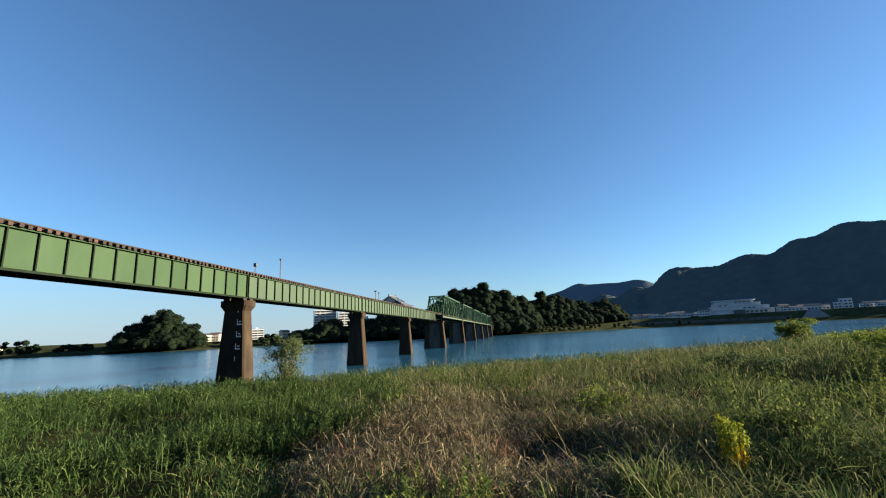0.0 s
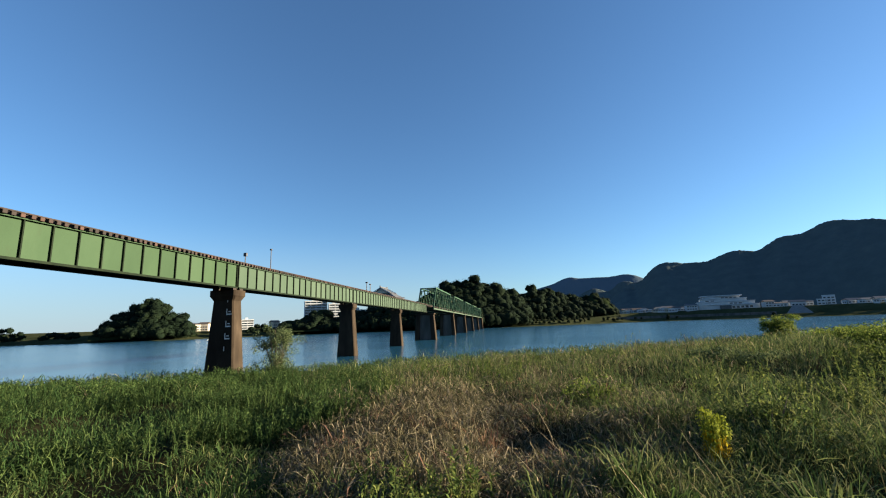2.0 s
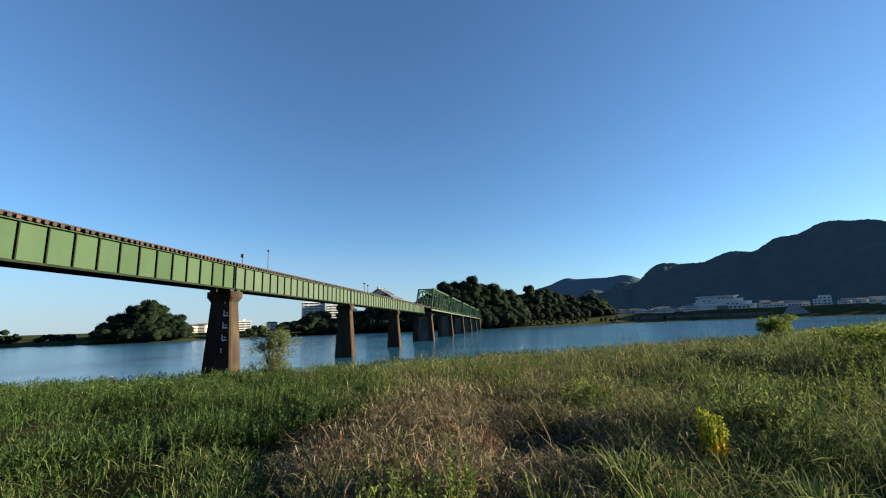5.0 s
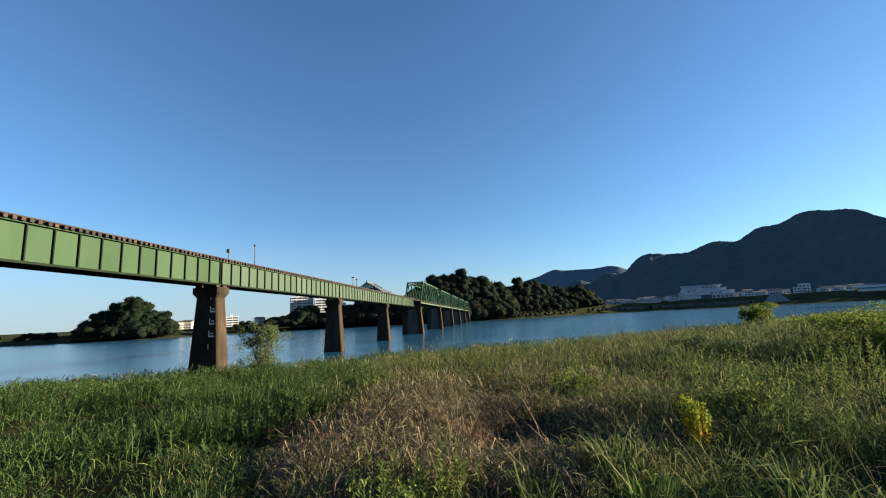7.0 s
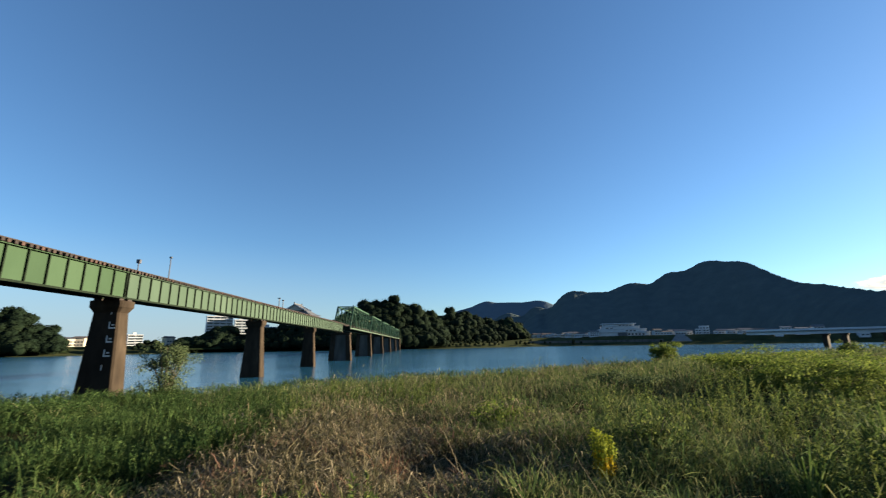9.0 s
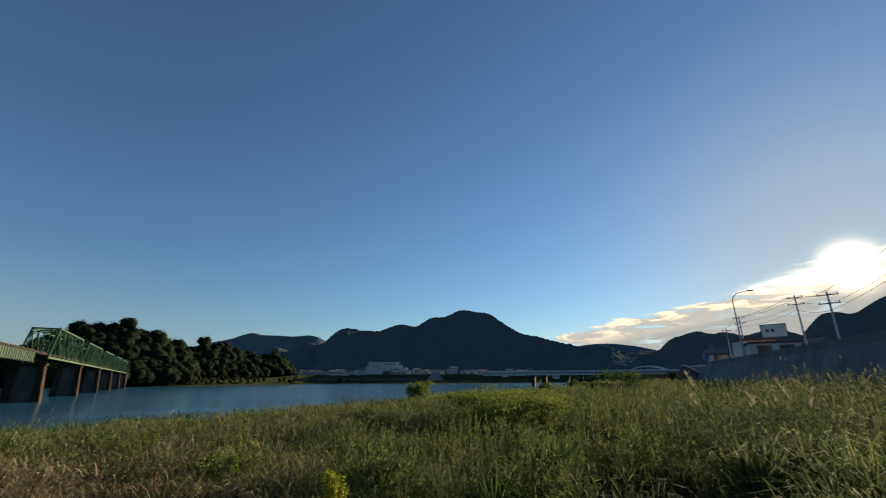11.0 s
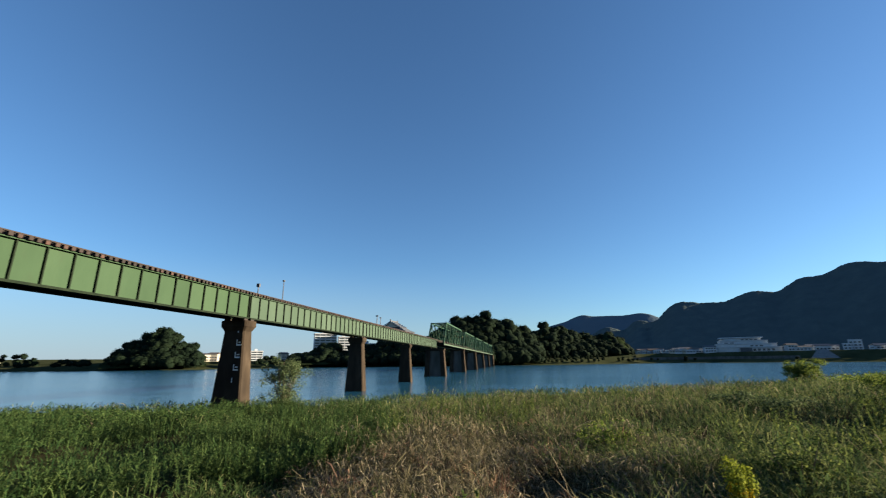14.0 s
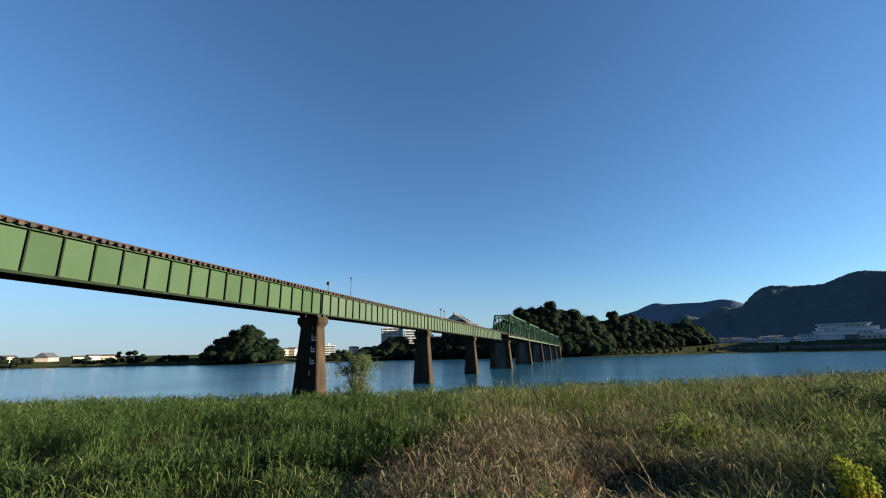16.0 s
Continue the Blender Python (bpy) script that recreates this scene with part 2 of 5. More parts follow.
M["stone"] = material("stone", [(0.3, (0.018, 0.016, 0.014)), (0.7, (0.048, 0.042, 0.037))], 2.5, 8, rough=0.95, bump=0.8, each=0.4, bump_dist=0.04, spec=0.1)
M["white"] = material("white", [(0.3, (0.34, 0.36, 0.38)), (0.7, (0.46, 0.48, 0.50))], 0.15, 6, rough=0.7)
M["stained"] = material("stained", [(0.3, (0.055, 0.050, 0.046)), (0.7, (0.11, 0.10, 0.092))], 0.5, 8, rough=0.9, bump=0.3, stretch=(1, 1, 0.3), spots=(0.35, 0.45, 0.7, (0.04, 0.04, 0.032)))
M["white_mark"] = material("white_mark", [(0.3, (0.6, 0.6, 0.58)), (0.7, (0.8, 0.8, 0.77))], 8, 6, rough=0.6)
M["cream"] = material("cream", [(0.3, (0.34, 0.30, 0.24)), (0.7, (0.46, 0.41, 0.33))], 0.3, 6, rough=0.8)
M["grey_wall"] = material("grey_wall", [(0.3, (0.36, 0.37, 0.38)), (0.7, (0.5, 0.5, 0.5))], 0.2, 6, rough=0.8)
M["red_wall"] = material("red_wall", [(0.3, (0.11, 0.030, 0.024)), (0.7, (0.16, 0.048, 0.038))], 0.5, 6, rough=0.8)
M["blue_wall"] = material("blue_wall", [(0.3, (0.05, 0.13, 0.4)), (0.7, (0.08, 0.2, 0.5))], 0.5, 6, rough=0.6)
M["roof_grey"] = material("roof_grey", [(0.3, (0.045, 0.048, 0.055)), (0.7, (0.085, 0.09, 0.10))], 0.5, 6, rough=0.6, bump=0.2)
M["roof_brown"] = material("roof_brown", [(0.3, (0.05, 0.04, 0.036)), (0.7, (0.095, 0.075, 0.065))], 0.5, 6, rough=0.7, bump=0.2)
M["metal"] = material("metal", [(0.3, (0.25, 0.26, 0.27)), (0.7, (0.4, 0.41, 0.42))], 2, 5, rough=0.5, metal=0.7)
M["dark_metal"] = material("dark_metal", [(0.3, (0.04, 0.04, 0.045)), (0.7, (0.09, 0.09, 0.1))], 2, 5, rough=0.6, metal=0.3)
M["pane"] = material("pane", [(0.3, (0.02, 0.025, 0.03)), (0.7, (0.05, 0.06, 0.07))], 0.4, 3, rough=0.12)
M["board"] = material("board", [(0.3, (0.6, 0.58, 0.52)), (0.7, (0.72, 0.7, 0.64))], 0.6, 4, rough=0.6)

# river water: dark body, glossy skin, long low ripples
w = bpy.data.materials.new("river_water")
w.use_nodes = True
nt = w.node_tree
bs = nt.nodes["Principled BSDF"]
bs.inputs["Base Color"].default_value = (0.012, 0.066, 0.118, 1)
bs.inputs["Roughness"].default_value = 0.17
bs.inputs["IOR"].default_value = 1.33
gp = nt.nodes.new("ShaderNodeNewGeometry")
heights = []
for sc, st, amp in ((0.45, (0.35, 1.0, 1), 0.5), (2.2, (0.5, 1.0, 1), 0.28), (0.030, (0.22, 2.4, 1), 0.0)):
    mp = nt.nodes.new("ShaderNodeMapping")
    mp.inputs["Scale"].default_value = st
    mp.inputs["Rotation"].default_value = (0, 0, radians(-12))
    nt.links.new(gp.outputs["Position"], mp.inputs["Vector"])
    nz = nt.nodes.new("ShaderNodeTexNoise")
    nz.inputs["Scale"].default_value, nz.inputs["Detail"].default_value = sc, 4
    nt.links.new(mp.outputs[0], nz.inputs["Vector"])
    heights.append((nz.outputs["Fac"], amp))
bp1 = nt.nodes.new("ShaderNodeBump")
bp1.inputs["Distance"].default_value = 0.10
nt.links.new(heights[0][0], bp1.inputs["Height"])
bp2 = nt.nodes.new("ShaderNodeBump")
bp2.inputs["Distance"].default_value = 0.04
nt.links.new(heights[1][0], bp2.inputs["Height"])
# calm streaks alternate with ruffled ones
calm = nt.nodes.new("ShaderNodeMapRange")
calm.inputs["From Min"].default_value, calm.inputs["From Max"].default_value = 0.44, 0.58
calm.inputs["To Min"].default_value, calm.inputs["To Max"].default_value = 0.18, 0.9
nt.links.new(heights[2][0], calm.inputs["Value"])
nt.links.new(calm.outputs["Result"], bp1.inputs["Strength"])
nt.links.new(calm.outputs["Result"], bp2.inputs["Strength"])
nt.links.new(bp1.outputs[0], bp2.inputs["Normal"])
nt.links.new(bp2.outputs[0], bs.inputs["Normal"])
M["water"] = w


# ---- mesh tools ----
def mesh_np(name, verts, faces_by_size, mat):
    """A mesh from arrays: verts (n, 3) and index arrays (m, 3) and (m, 4)."""
    me = bpy.data.meshes.new(name)
    loops = np.concatenate([np.asarray(f).ravel() for f in faces_by_size]).astype(np.int32)
    sizes = np.concatenate([np.full(len(f), np.asarray(f).shape[1]) for f in faces_by_size]).astype(np.int32)
    starts = np.concatenate([[0], np.cumsum(sizes)[:-1]]).astype(np.int32)
    me.vertices.add(len(verts))
    me.vertices.foreach_set("co", np.asarray(verts, np.float32).ravel())
    me.loops.add(len(loops))
    me.loops.foreach_set("vertex_index", loops)
    me.polygons.add(len(sizes))
    me.polygons.foreach_set("loop_start", starts)
    me.polygons.foreach_set("loop_total", sizes)
    me.materials.append(mat)
    me.update(calc_edges=True)
    return me


def box(bm, x0, x1, y0, y1, z0, z1, m=None):
    vs = [bm.verts.new(v) for v in ((x0, y0, z0), (x1, y0, z0), (x1, y1, z0), (x0, y1, z0), (x0, y0, z1), (x1, y0, z1), (x1, y1, z1), (x0, y1, z1))]
    for f in ((3, 2, 1, 0), (4, 5, 6, 7), (0, 1, 5, 4), (1, 2, 6, 5), (2, 3, 7, 6), (3, 0, 4, 7)):
        bm.faces.new([vs[i] for i in f])
    if m is not None:
        for v in vs:
            v.co = m @ v.co
    return vs


def beam(bm, a, b, w, h, up=(0, 0, 1)):
    """A bar of section w x h from a to b."""
    a, b = Vector(a), Vector(b)
    d = (b - a).normalized()
    s = d.cross(Vector(up))
    if s.length < 1e-4:
        s = Vector((1, 0, 0))
    s.normalize()
    t = s.cross(d)
    vs = []
    for p in (a, b):
        for i, j in ((-1, -1), (1, -1), (1, 1), (-1, 1)):
            vs.append(bm.verts.new(p + s * (i * w / 2) + t * (j * h / 2)))
    for f in ((3, 2, 1, 0), (4, 5, 6, 7), (0, 1, 5, 4), (1, 2, 6, 5), (2, 3, 7, 6), (3, 0, 4, 7)):
        bm.faces.new([vs[i] for i in f])


def tube(bm, pts, radii, n=8):
    rings = []
    for i, p in enumerate(pts):
        p = Vector(p)
        d = (Vector(pts[min(i + 1, len(pts) - 1)]) - Vector(pts[max(i - 1, 0)])).normalized()
        s = d.cross(Vector((0.3, 0.9, 0.2))).normalized()
        t = d.cross(s)
        rings.append([bm.verts.new(p + (s * math.cos(q) + t * math.sin(q)) * radii[i]) for q in [2 * math.pi * k / n for k in range(n)]])
    for r0, r1 in zip(rings, rings[1:]):
        for k in range(n):
            bm.faces.new((r0[k], r0[(k + 1) % n], r1[(k + 1) % n], r1[k]))
    bm.faces.new(rings[-1])
    bm.faces.new(rings[0][::-1])


def prism(bm, rings):
    """Loft closed rings of points, capped."""
    vs = [[bm.verts.new(p) for p in r] for r in rings]
    n = len(vs[0])
    for a, b in zip(vs, vs[1:]):
        for k in range(n):
            bm.faces.new((a[k], a[(k + 1) % n], b[(k + 1) % n], b[k]))
    bm.faces.new(vs[0][::-1])
    bm.faces.new(vs[-1])


def soften(bm, width):
    bmesh.ops.bevel(bm, geom=bm.edges[:], offset=width, segments=1, affect="EDGES", clamp_overlap=True)


def shaped(name, bm, mat):
    me = bpy.data.meshes.new(name)
    bmesh.ops.recalc_face_normals(bm, faces=bm.faces[:])
    bm.to_mesh(me)
    bm.free()
    me.materials.append(mat)
    return me


def part(name, bm, mat, parent, label=""):
    ob = new(name, shaped(name, bm, mat))
    ob.parent = parent
    return tagged(ob, label)


def part_of(name, me, parent, m=None):
    """A part that shares a mesh."""
    ob = new(name, me)
    ob.parent = parent
    if m is not None:
        ob.matrix_basis = m
    return ob


def thing(name, label, category, m=None, group="", kind=""):
    ob = new(name)
    ob.empty_display_size = 0.2
    if m is not None:
        ob.matrix_basis = m
    return tagged(ob, label, category, group, kind)


def at_bearing(b, r, z=0.0):
    return Vector((r * math.sin(radians(b)), r * math.cos(radians(b)), z))


def height_for(el, r):
    return EYE + r * math.tan(radians(el))


# ---- ground: one sheet from the near bank over the river bed to the hills ----
LEVEE = (Vector((50.7, 5.3, 0)), Vector((0.890, 0.455, 0)))


def smooth(x):
    x = np.clip(x, 0, 1)
    return x * x * (3 - 2 * x)


def shore(x):
    return np.where(x > 0, 49 + 0.40 * x - 0.0003 * np.minimum(x, 300) ** 2, 49 + 0.27 * x)


def levee_side(x, y):
    return (x - 50.7) * 0.455 - (y - 5.3) * 0.890


def far_shore(b):
    """Range of the far bank by bearing in degrees."""
    return 430 + 170 * smooth((-b - 30) / 25) + 120 * smooth((b - 12) / 20) - 20 * np.cos(np.radians(b * 9))


def ground_height(x, y):
    x, y = np.asarray(x, float), np.asarray(y, float)
    r, b = np.hypot(x, y), np.degrees(np.arctan2(x, y))
    s = (shore(x) - y) * 0.93
    s = s + 0.8 * np.sin(x * 0.35 + 1.0) + 1.1 * np.sin(x * 0.11)
    near = np.where(s < 0, np.maximum(s * 0.3, -2.2), 0.35 * np.minimum(1, s / 2) + 2.15 * smooth(s / 46))
    near = near + np.where(s > 3, 0.10 * np.sin(x * 0.7 + 0.3 * y) * np.cos(y * 0.55) + 0.06 * np.sin(1.9 * x + 1.3 * y), 0)
    q = levee_side(x, y)
    near = np.where(s > -40, np.maximum(near, np.where(q > 0, 6.6 * smooth((q - 0.2) / 2.5), -3)), near)
    f = r - far_shore(b)
    ahead = (b > -110) & (b < 74)
    bank = np.where(f < 0, np.maximum(f * 0.2, -2.2), 0.5 * np.minimum(1, f / 3) + 3.0 * smooth((f - 12) / 10) + (3.2 + 4.6 * smooth((b - 18) / 8)) * smooth((f - 30) / 20))
    bank = bank + np.where(f > 60, 0.012 * (f - 60), 0)
    return np.where(ahead, np.maximum(near, bank), near)


def ground_at(x, y):
    return float(ground_height(x, y))


bear = np.radians(np.arange(-180, 180, 1.5))
rng = np.concatenate([[0.01], np.linspace(1, 110, 110), np.geomspace(113, 380, 50), np.linspace(385, 680, 75), np.geomspace(700, 4500, 24)])
bb, rr = np.meshgrid(bear, rng)
gx, gy = rr * np.sin(bb), rr * np.cos(bb)
gz = ground_height(gx, gy)
n_b, n_r = len(bear), len(rng)
idx = np.arange(n_b * n_r).reshape(n_r, n_b)
quads = np.stack([idx[:-1], np.roll(idx, -1, 1)[:-1], np.roll(idx, -1, 1)[1:], idx[1:]], -1).reshape(-1, 4)[:, ::-1]
ground = new("ground", mesh_np("ground", np.stack([gx, gy, gz], -1).reshape(-1, 3), [quads], M["soil"]))
ground.data.materials.append(M["far_bank"])
mid = rr[:-1].ravel() > 200
ground.data.polygons.foreach_set("material_index", mid.astype(np.int32))
ground.data.polygons.foreach_set("use_smooth", np.ones(len(quads), bool))
tagged(ground, "low river bank with brown soil under tall grass", "ground", kind="structure")

bm = bmesh.new()
bmesh.ops.create_grid(bm, x_segments=1, y_segments=1, size=4000)
river = new("water", shaped("water", bm, M["water"]))
tagged(river, "calm blue river water with long low ripples", "river", kind="structure")


# ---- hills ----
def ridge(name, label, mat, peaks, r0, depth, b0, b1, step, rough_el, power=7.0, foot=4.0, seed=0.0, grain=42.0, relief=0.015, pull_in=None):
    """Wooded ridge seen from the bank: peaks of (bearing, elevation, spread) at range r0."""
    bs_ = np.arange(b0, b1, step)
    el = np.zeros_like(bs_)
    for pb, pe, ps in peaks:
        el += (pe * np.exp(-np.abs((bs_ - pb) / ps) ** 2.0)) ** power
    el = el ** (1 / power)
    t = np.concatenate([np.linspace(-1, 0, 56), np.linspace(0.12, 1, 5)])
    per_deg, per_t = r0 * 0.01745 / grain, depth / grain
    vs = []
    for k, tt in enumerate(t):
        r = r0 + depth * tt
        prof = (1 - abs(tt)) ** 0.8 if tt <= 0 else (1 - tt) ** 1.0
        for b, e in zip(bs_, el):
            # range shortened past a bearing, which turns that slope away from the sun
            near = 1.0 if pull_in is None else 1 - pull_in[2] * float(smooth((b - pull_in[0]) / (pull_in[1] - pull_in[0])))
            folds = 1 - relief + relief * noise.noise((b * 0.35 + seed, tt * 1.8, 3.1)) if tt < -0.03 else 1.0
            x, y = r * near * math.sin(radians(b)), r * near * math.cos(radians(b))
            top = EYE + r0 * near * math.tan(radians(e))
            tree = rough_el * r0 * 0.01745 * (noise.noise((b * per_deg + seed, tt * per_t, 1)) + 0.6 * noise.noise((b * per_deg * 2.7 + seed, tt * per_t * 2.7, 5)))
            z = foot + max(0.0, top - foot) * min(1.0, prof * (folds if prof < 0.97 else 1.0)) + tree * (1.0 if tt > -0.08 else 0.45) * min(1, max(0.0, top - foot) / 25)
            vs.append((x, y, z))
    nb_, nt_ = len(bs_), len(t)
    ii = np.arange(nb_ * nt_).reshape(nt_, nb_)
    q = np.stack([ii[:-1, :-1], ii[:-1, 1:], ii[1:, 1:], ii[1:, :-1]], -1).reshape(-1, 4)[:, ::-1]
    ob = new(name, mesh_np(name, np.array(vs), [q], mat))
    ob.data.polygons.foreach_set("use_smooth", np.ones(len(q), bool))
    return tagged(ob, label, "mountain", kind="structure")


# Short depths and the drawn-in right shoulder keep these front slopes unlit.
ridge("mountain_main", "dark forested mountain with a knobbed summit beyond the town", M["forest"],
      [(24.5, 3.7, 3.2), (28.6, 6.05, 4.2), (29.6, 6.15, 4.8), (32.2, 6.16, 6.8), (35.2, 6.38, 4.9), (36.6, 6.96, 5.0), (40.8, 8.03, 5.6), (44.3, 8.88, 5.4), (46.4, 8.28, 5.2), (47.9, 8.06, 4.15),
       (49.6, 6.85, 5.0), (52.5, 5.55, 8.0), (56.6, 4.39, 8.0), (61.8, 3.95, 3.7), (62.7, 3.4, 6.0), (66.5, 2.8, 5.4)], 1500, 310, 14, 76, 0.08, 0.11, power=10.0, grain=16, pull_in=(43.0, 64.0, 0.48))
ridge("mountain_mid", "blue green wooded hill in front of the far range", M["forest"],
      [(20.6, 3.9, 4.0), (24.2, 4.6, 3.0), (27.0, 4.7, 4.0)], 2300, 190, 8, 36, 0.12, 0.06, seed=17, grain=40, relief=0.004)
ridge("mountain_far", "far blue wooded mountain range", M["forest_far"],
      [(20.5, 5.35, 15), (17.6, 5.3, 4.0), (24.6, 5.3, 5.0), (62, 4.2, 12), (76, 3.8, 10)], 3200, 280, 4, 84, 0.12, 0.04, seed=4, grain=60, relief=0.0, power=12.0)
ridge("mountain_west", "hazy wooded hill with a broad flat top behind houses", M["forest_hazed"],
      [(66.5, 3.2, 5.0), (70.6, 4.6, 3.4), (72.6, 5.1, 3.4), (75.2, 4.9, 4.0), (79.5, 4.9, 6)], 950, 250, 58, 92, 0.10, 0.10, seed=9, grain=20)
ridge("mountain_southwest", "wooded hillside rising behind the riverside road", M["forest_hazed"],
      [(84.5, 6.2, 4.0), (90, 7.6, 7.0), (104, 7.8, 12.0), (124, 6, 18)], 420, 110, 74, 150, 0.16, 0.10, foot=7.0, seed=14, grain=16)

# Unseen slope added behind the camera; it cuts skylight on the shaded pier faces.
ridge("skylight_blocker", "unseen wooded slope added behind the near bank to block low sky", M["forest"],
      [(150, 18, 26), (190, 25, 34), (232, 17, 24)], 130, 50, 108, 262, 0.6, 0.3, foot=5.0, seed=31, grain=14)

# ---- railway bridge ----
BETA = radians(9.52)
ALONG, LEFT = Vector((math.sin(BETA), math.cos(BETA), 0)), Vector((-math.cos(BETA), math.sin(BETA), 0))
LINE = 25.6                       # camera's foot to the middle of the track
# local frame: x to the right of the track, y along it, z up from the water
RAIL = Matrix(((-LEFT.x, ALONG.x, 0, LEFT.x * LINE), (-LEFT.y, ALONG.y, 0, LEFT.y * LINE), (0, 0, 1, 0), (0, 0, 0, 1)))


def on_track(x, y, z=0.0):
    return RAIL @ Matrix.Translation((x, y, z))


G_TOP, G_BOT = 10.52, 8.36
GIRDER_JOINTS = (-24.0, 5.8, 35.5, 65.2, 94.9, 127.2)
TRUSS_PIERS = [129.6 + 47.25 * i for i in range(6)]


def plate_girder(y0, y1, paint, panels, group):
    """Deck girder: two riveted plate webs with flanges, stiffeners and bracing."""
    L = y1 - y0 - 0.16
    g = thing("plate_girder", "green painted steel plate girder railway span on concrete piers", "bridge girder", on_track(0, y0 + 0.08), group)
    step = L / panels
    # web panels, one plate between each two stiffeners
    bm = bmesh.new()
    box(bm, -0.012, 0.012, 0, step, G_BOT + 0.06, G_TOP - 0.06)
    plate = shaped("web_panel", bm, paint)
    bm = bmesh.new()
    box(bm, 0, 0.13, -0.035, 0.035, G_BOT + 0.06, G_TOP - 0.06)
    stiff = shaped("stiffener", bm, M["green_dark"])
    for side in (1, -1):
        for k in range(panels):
            part_of("web_panel", plate, g, pose(0.82 * side, k * step, 0))
        for k in range(panels + 1):
            y = min(max(k * step, 0.04), L - 0.04)
            part_of("stiffener", stiff, g, pose(0.832 * side, y, 0, 0, 0, 0 if side > 0 else 180))
        for name, z0, z1, wdt, mat in (("top_flange", G_TOP - 0.06, G_TOP, 0.21, paint), ("bottom_flange", G_BOT - 0.08, G_BOT + 0.06, 0.22, M["green_dark"])):
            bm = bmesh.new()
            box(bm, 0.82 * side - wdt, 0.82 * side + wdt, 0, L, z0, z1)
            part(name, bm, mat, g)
    bm = bmesh.new()
    for k in range(0, panels, 2):
        s = 0.8 if (k // 2) % 2 else -0.8
        beam(bm, (s, k * step, G_BOT + 0.15), (-s, (k + 2) * step, G_BOT + 0.15), 0.08, 0.08)
        beam(bm, (-0.8, k * step, G_BOT + 0.3), (0.8, k * step, G_TOP - 0.3), 0.07, 0.07)
        beam(bm, (0.8, k * step, G_BOT + 0.3), (-0.8, k * step, G_TOP - 0.3), 0.07, 0.07)
    part("bracing", bm, M["green_dark"], g)
    for side in (1, -1):
        for y in (0.4, L - 0.4):
            bm = bmesh.new()
            box(bm, 0.82 * side - 0.2, 0.82 * side + 0.2, y - 0.25, y + 0.25, G_BOT - 0.26, G_BOT - 0.08)
            part("bearing", bm, M["rust"], g)
    return g


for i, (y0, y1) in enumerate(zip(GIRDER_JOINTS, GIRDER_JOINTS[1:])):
    plate_girder(y0, y1, M["paint"] if i < 2 else M["green_pale"], 20 if i < 4 else 21, "girder spans")


def pier_shaft(name, label, y, top, hw, ht, flare, depth, cap, group):
    """Tapered concrete pier with chamfered corners and a corbelled cap."""
    p = thing(name, label, "bridge pier", on_track(0, y), group)

    def ring(w, t, z):
        c = 0.12
        return [(-w, -t + c, z), (-w + c, -t, z), (w - c, -t, z), (w, -t + c, z), (w, t - c, z), (w - c, t, z), (-w + c, t, z), (-w, t - c, z)]
    bm = bmesh.new()
    zs = top - cap - 0.45
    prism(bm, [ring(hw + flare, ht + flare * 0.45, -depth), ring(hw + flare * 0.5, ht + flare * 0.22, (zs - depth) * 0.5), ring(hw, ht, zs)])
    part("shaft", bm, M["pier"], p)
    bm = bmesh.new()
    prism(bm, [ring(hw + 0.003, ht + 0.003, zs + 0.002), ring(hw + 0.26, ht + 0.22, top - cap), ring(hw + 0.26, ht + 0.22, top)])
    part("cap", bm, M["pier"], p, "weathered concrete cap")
    return p


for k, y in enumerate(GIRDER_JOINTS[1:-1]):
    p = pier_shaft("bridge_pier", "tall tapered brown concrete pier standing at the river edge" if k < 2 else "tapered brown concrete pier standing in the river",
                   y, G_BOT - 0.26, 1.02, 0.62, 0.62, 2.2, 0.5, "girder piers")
    if k == 1:
        # flood gauge painted on the shaded face: ticks and figures as plain bars
        for j in range(5):
            z = 7.0 - j * 1.08
            t = 0.62 + 0.28 * (7.15 - z) / 9.3
            bars = [(0, 0.07, 0, 0.42)] if j in (0, 4) else [(0, 0.08, -0.05, 0.5), (0.08, 0.5, -0.05, 0.07), (0.2, 0.42, 0.2, 0.3)]
            bm = bmesh.new()
            for x0, x1, z0, z1 in bars:
                box(bm, 0.44 + x0 - 0.01 * j, 0.44 + x1 - 0.01 * j, -t - 0.012, -t + 0.05, z + z0, z + z1)
            part("gauge_mark", bm, M["white_mark"], p, "white painted water level mark")

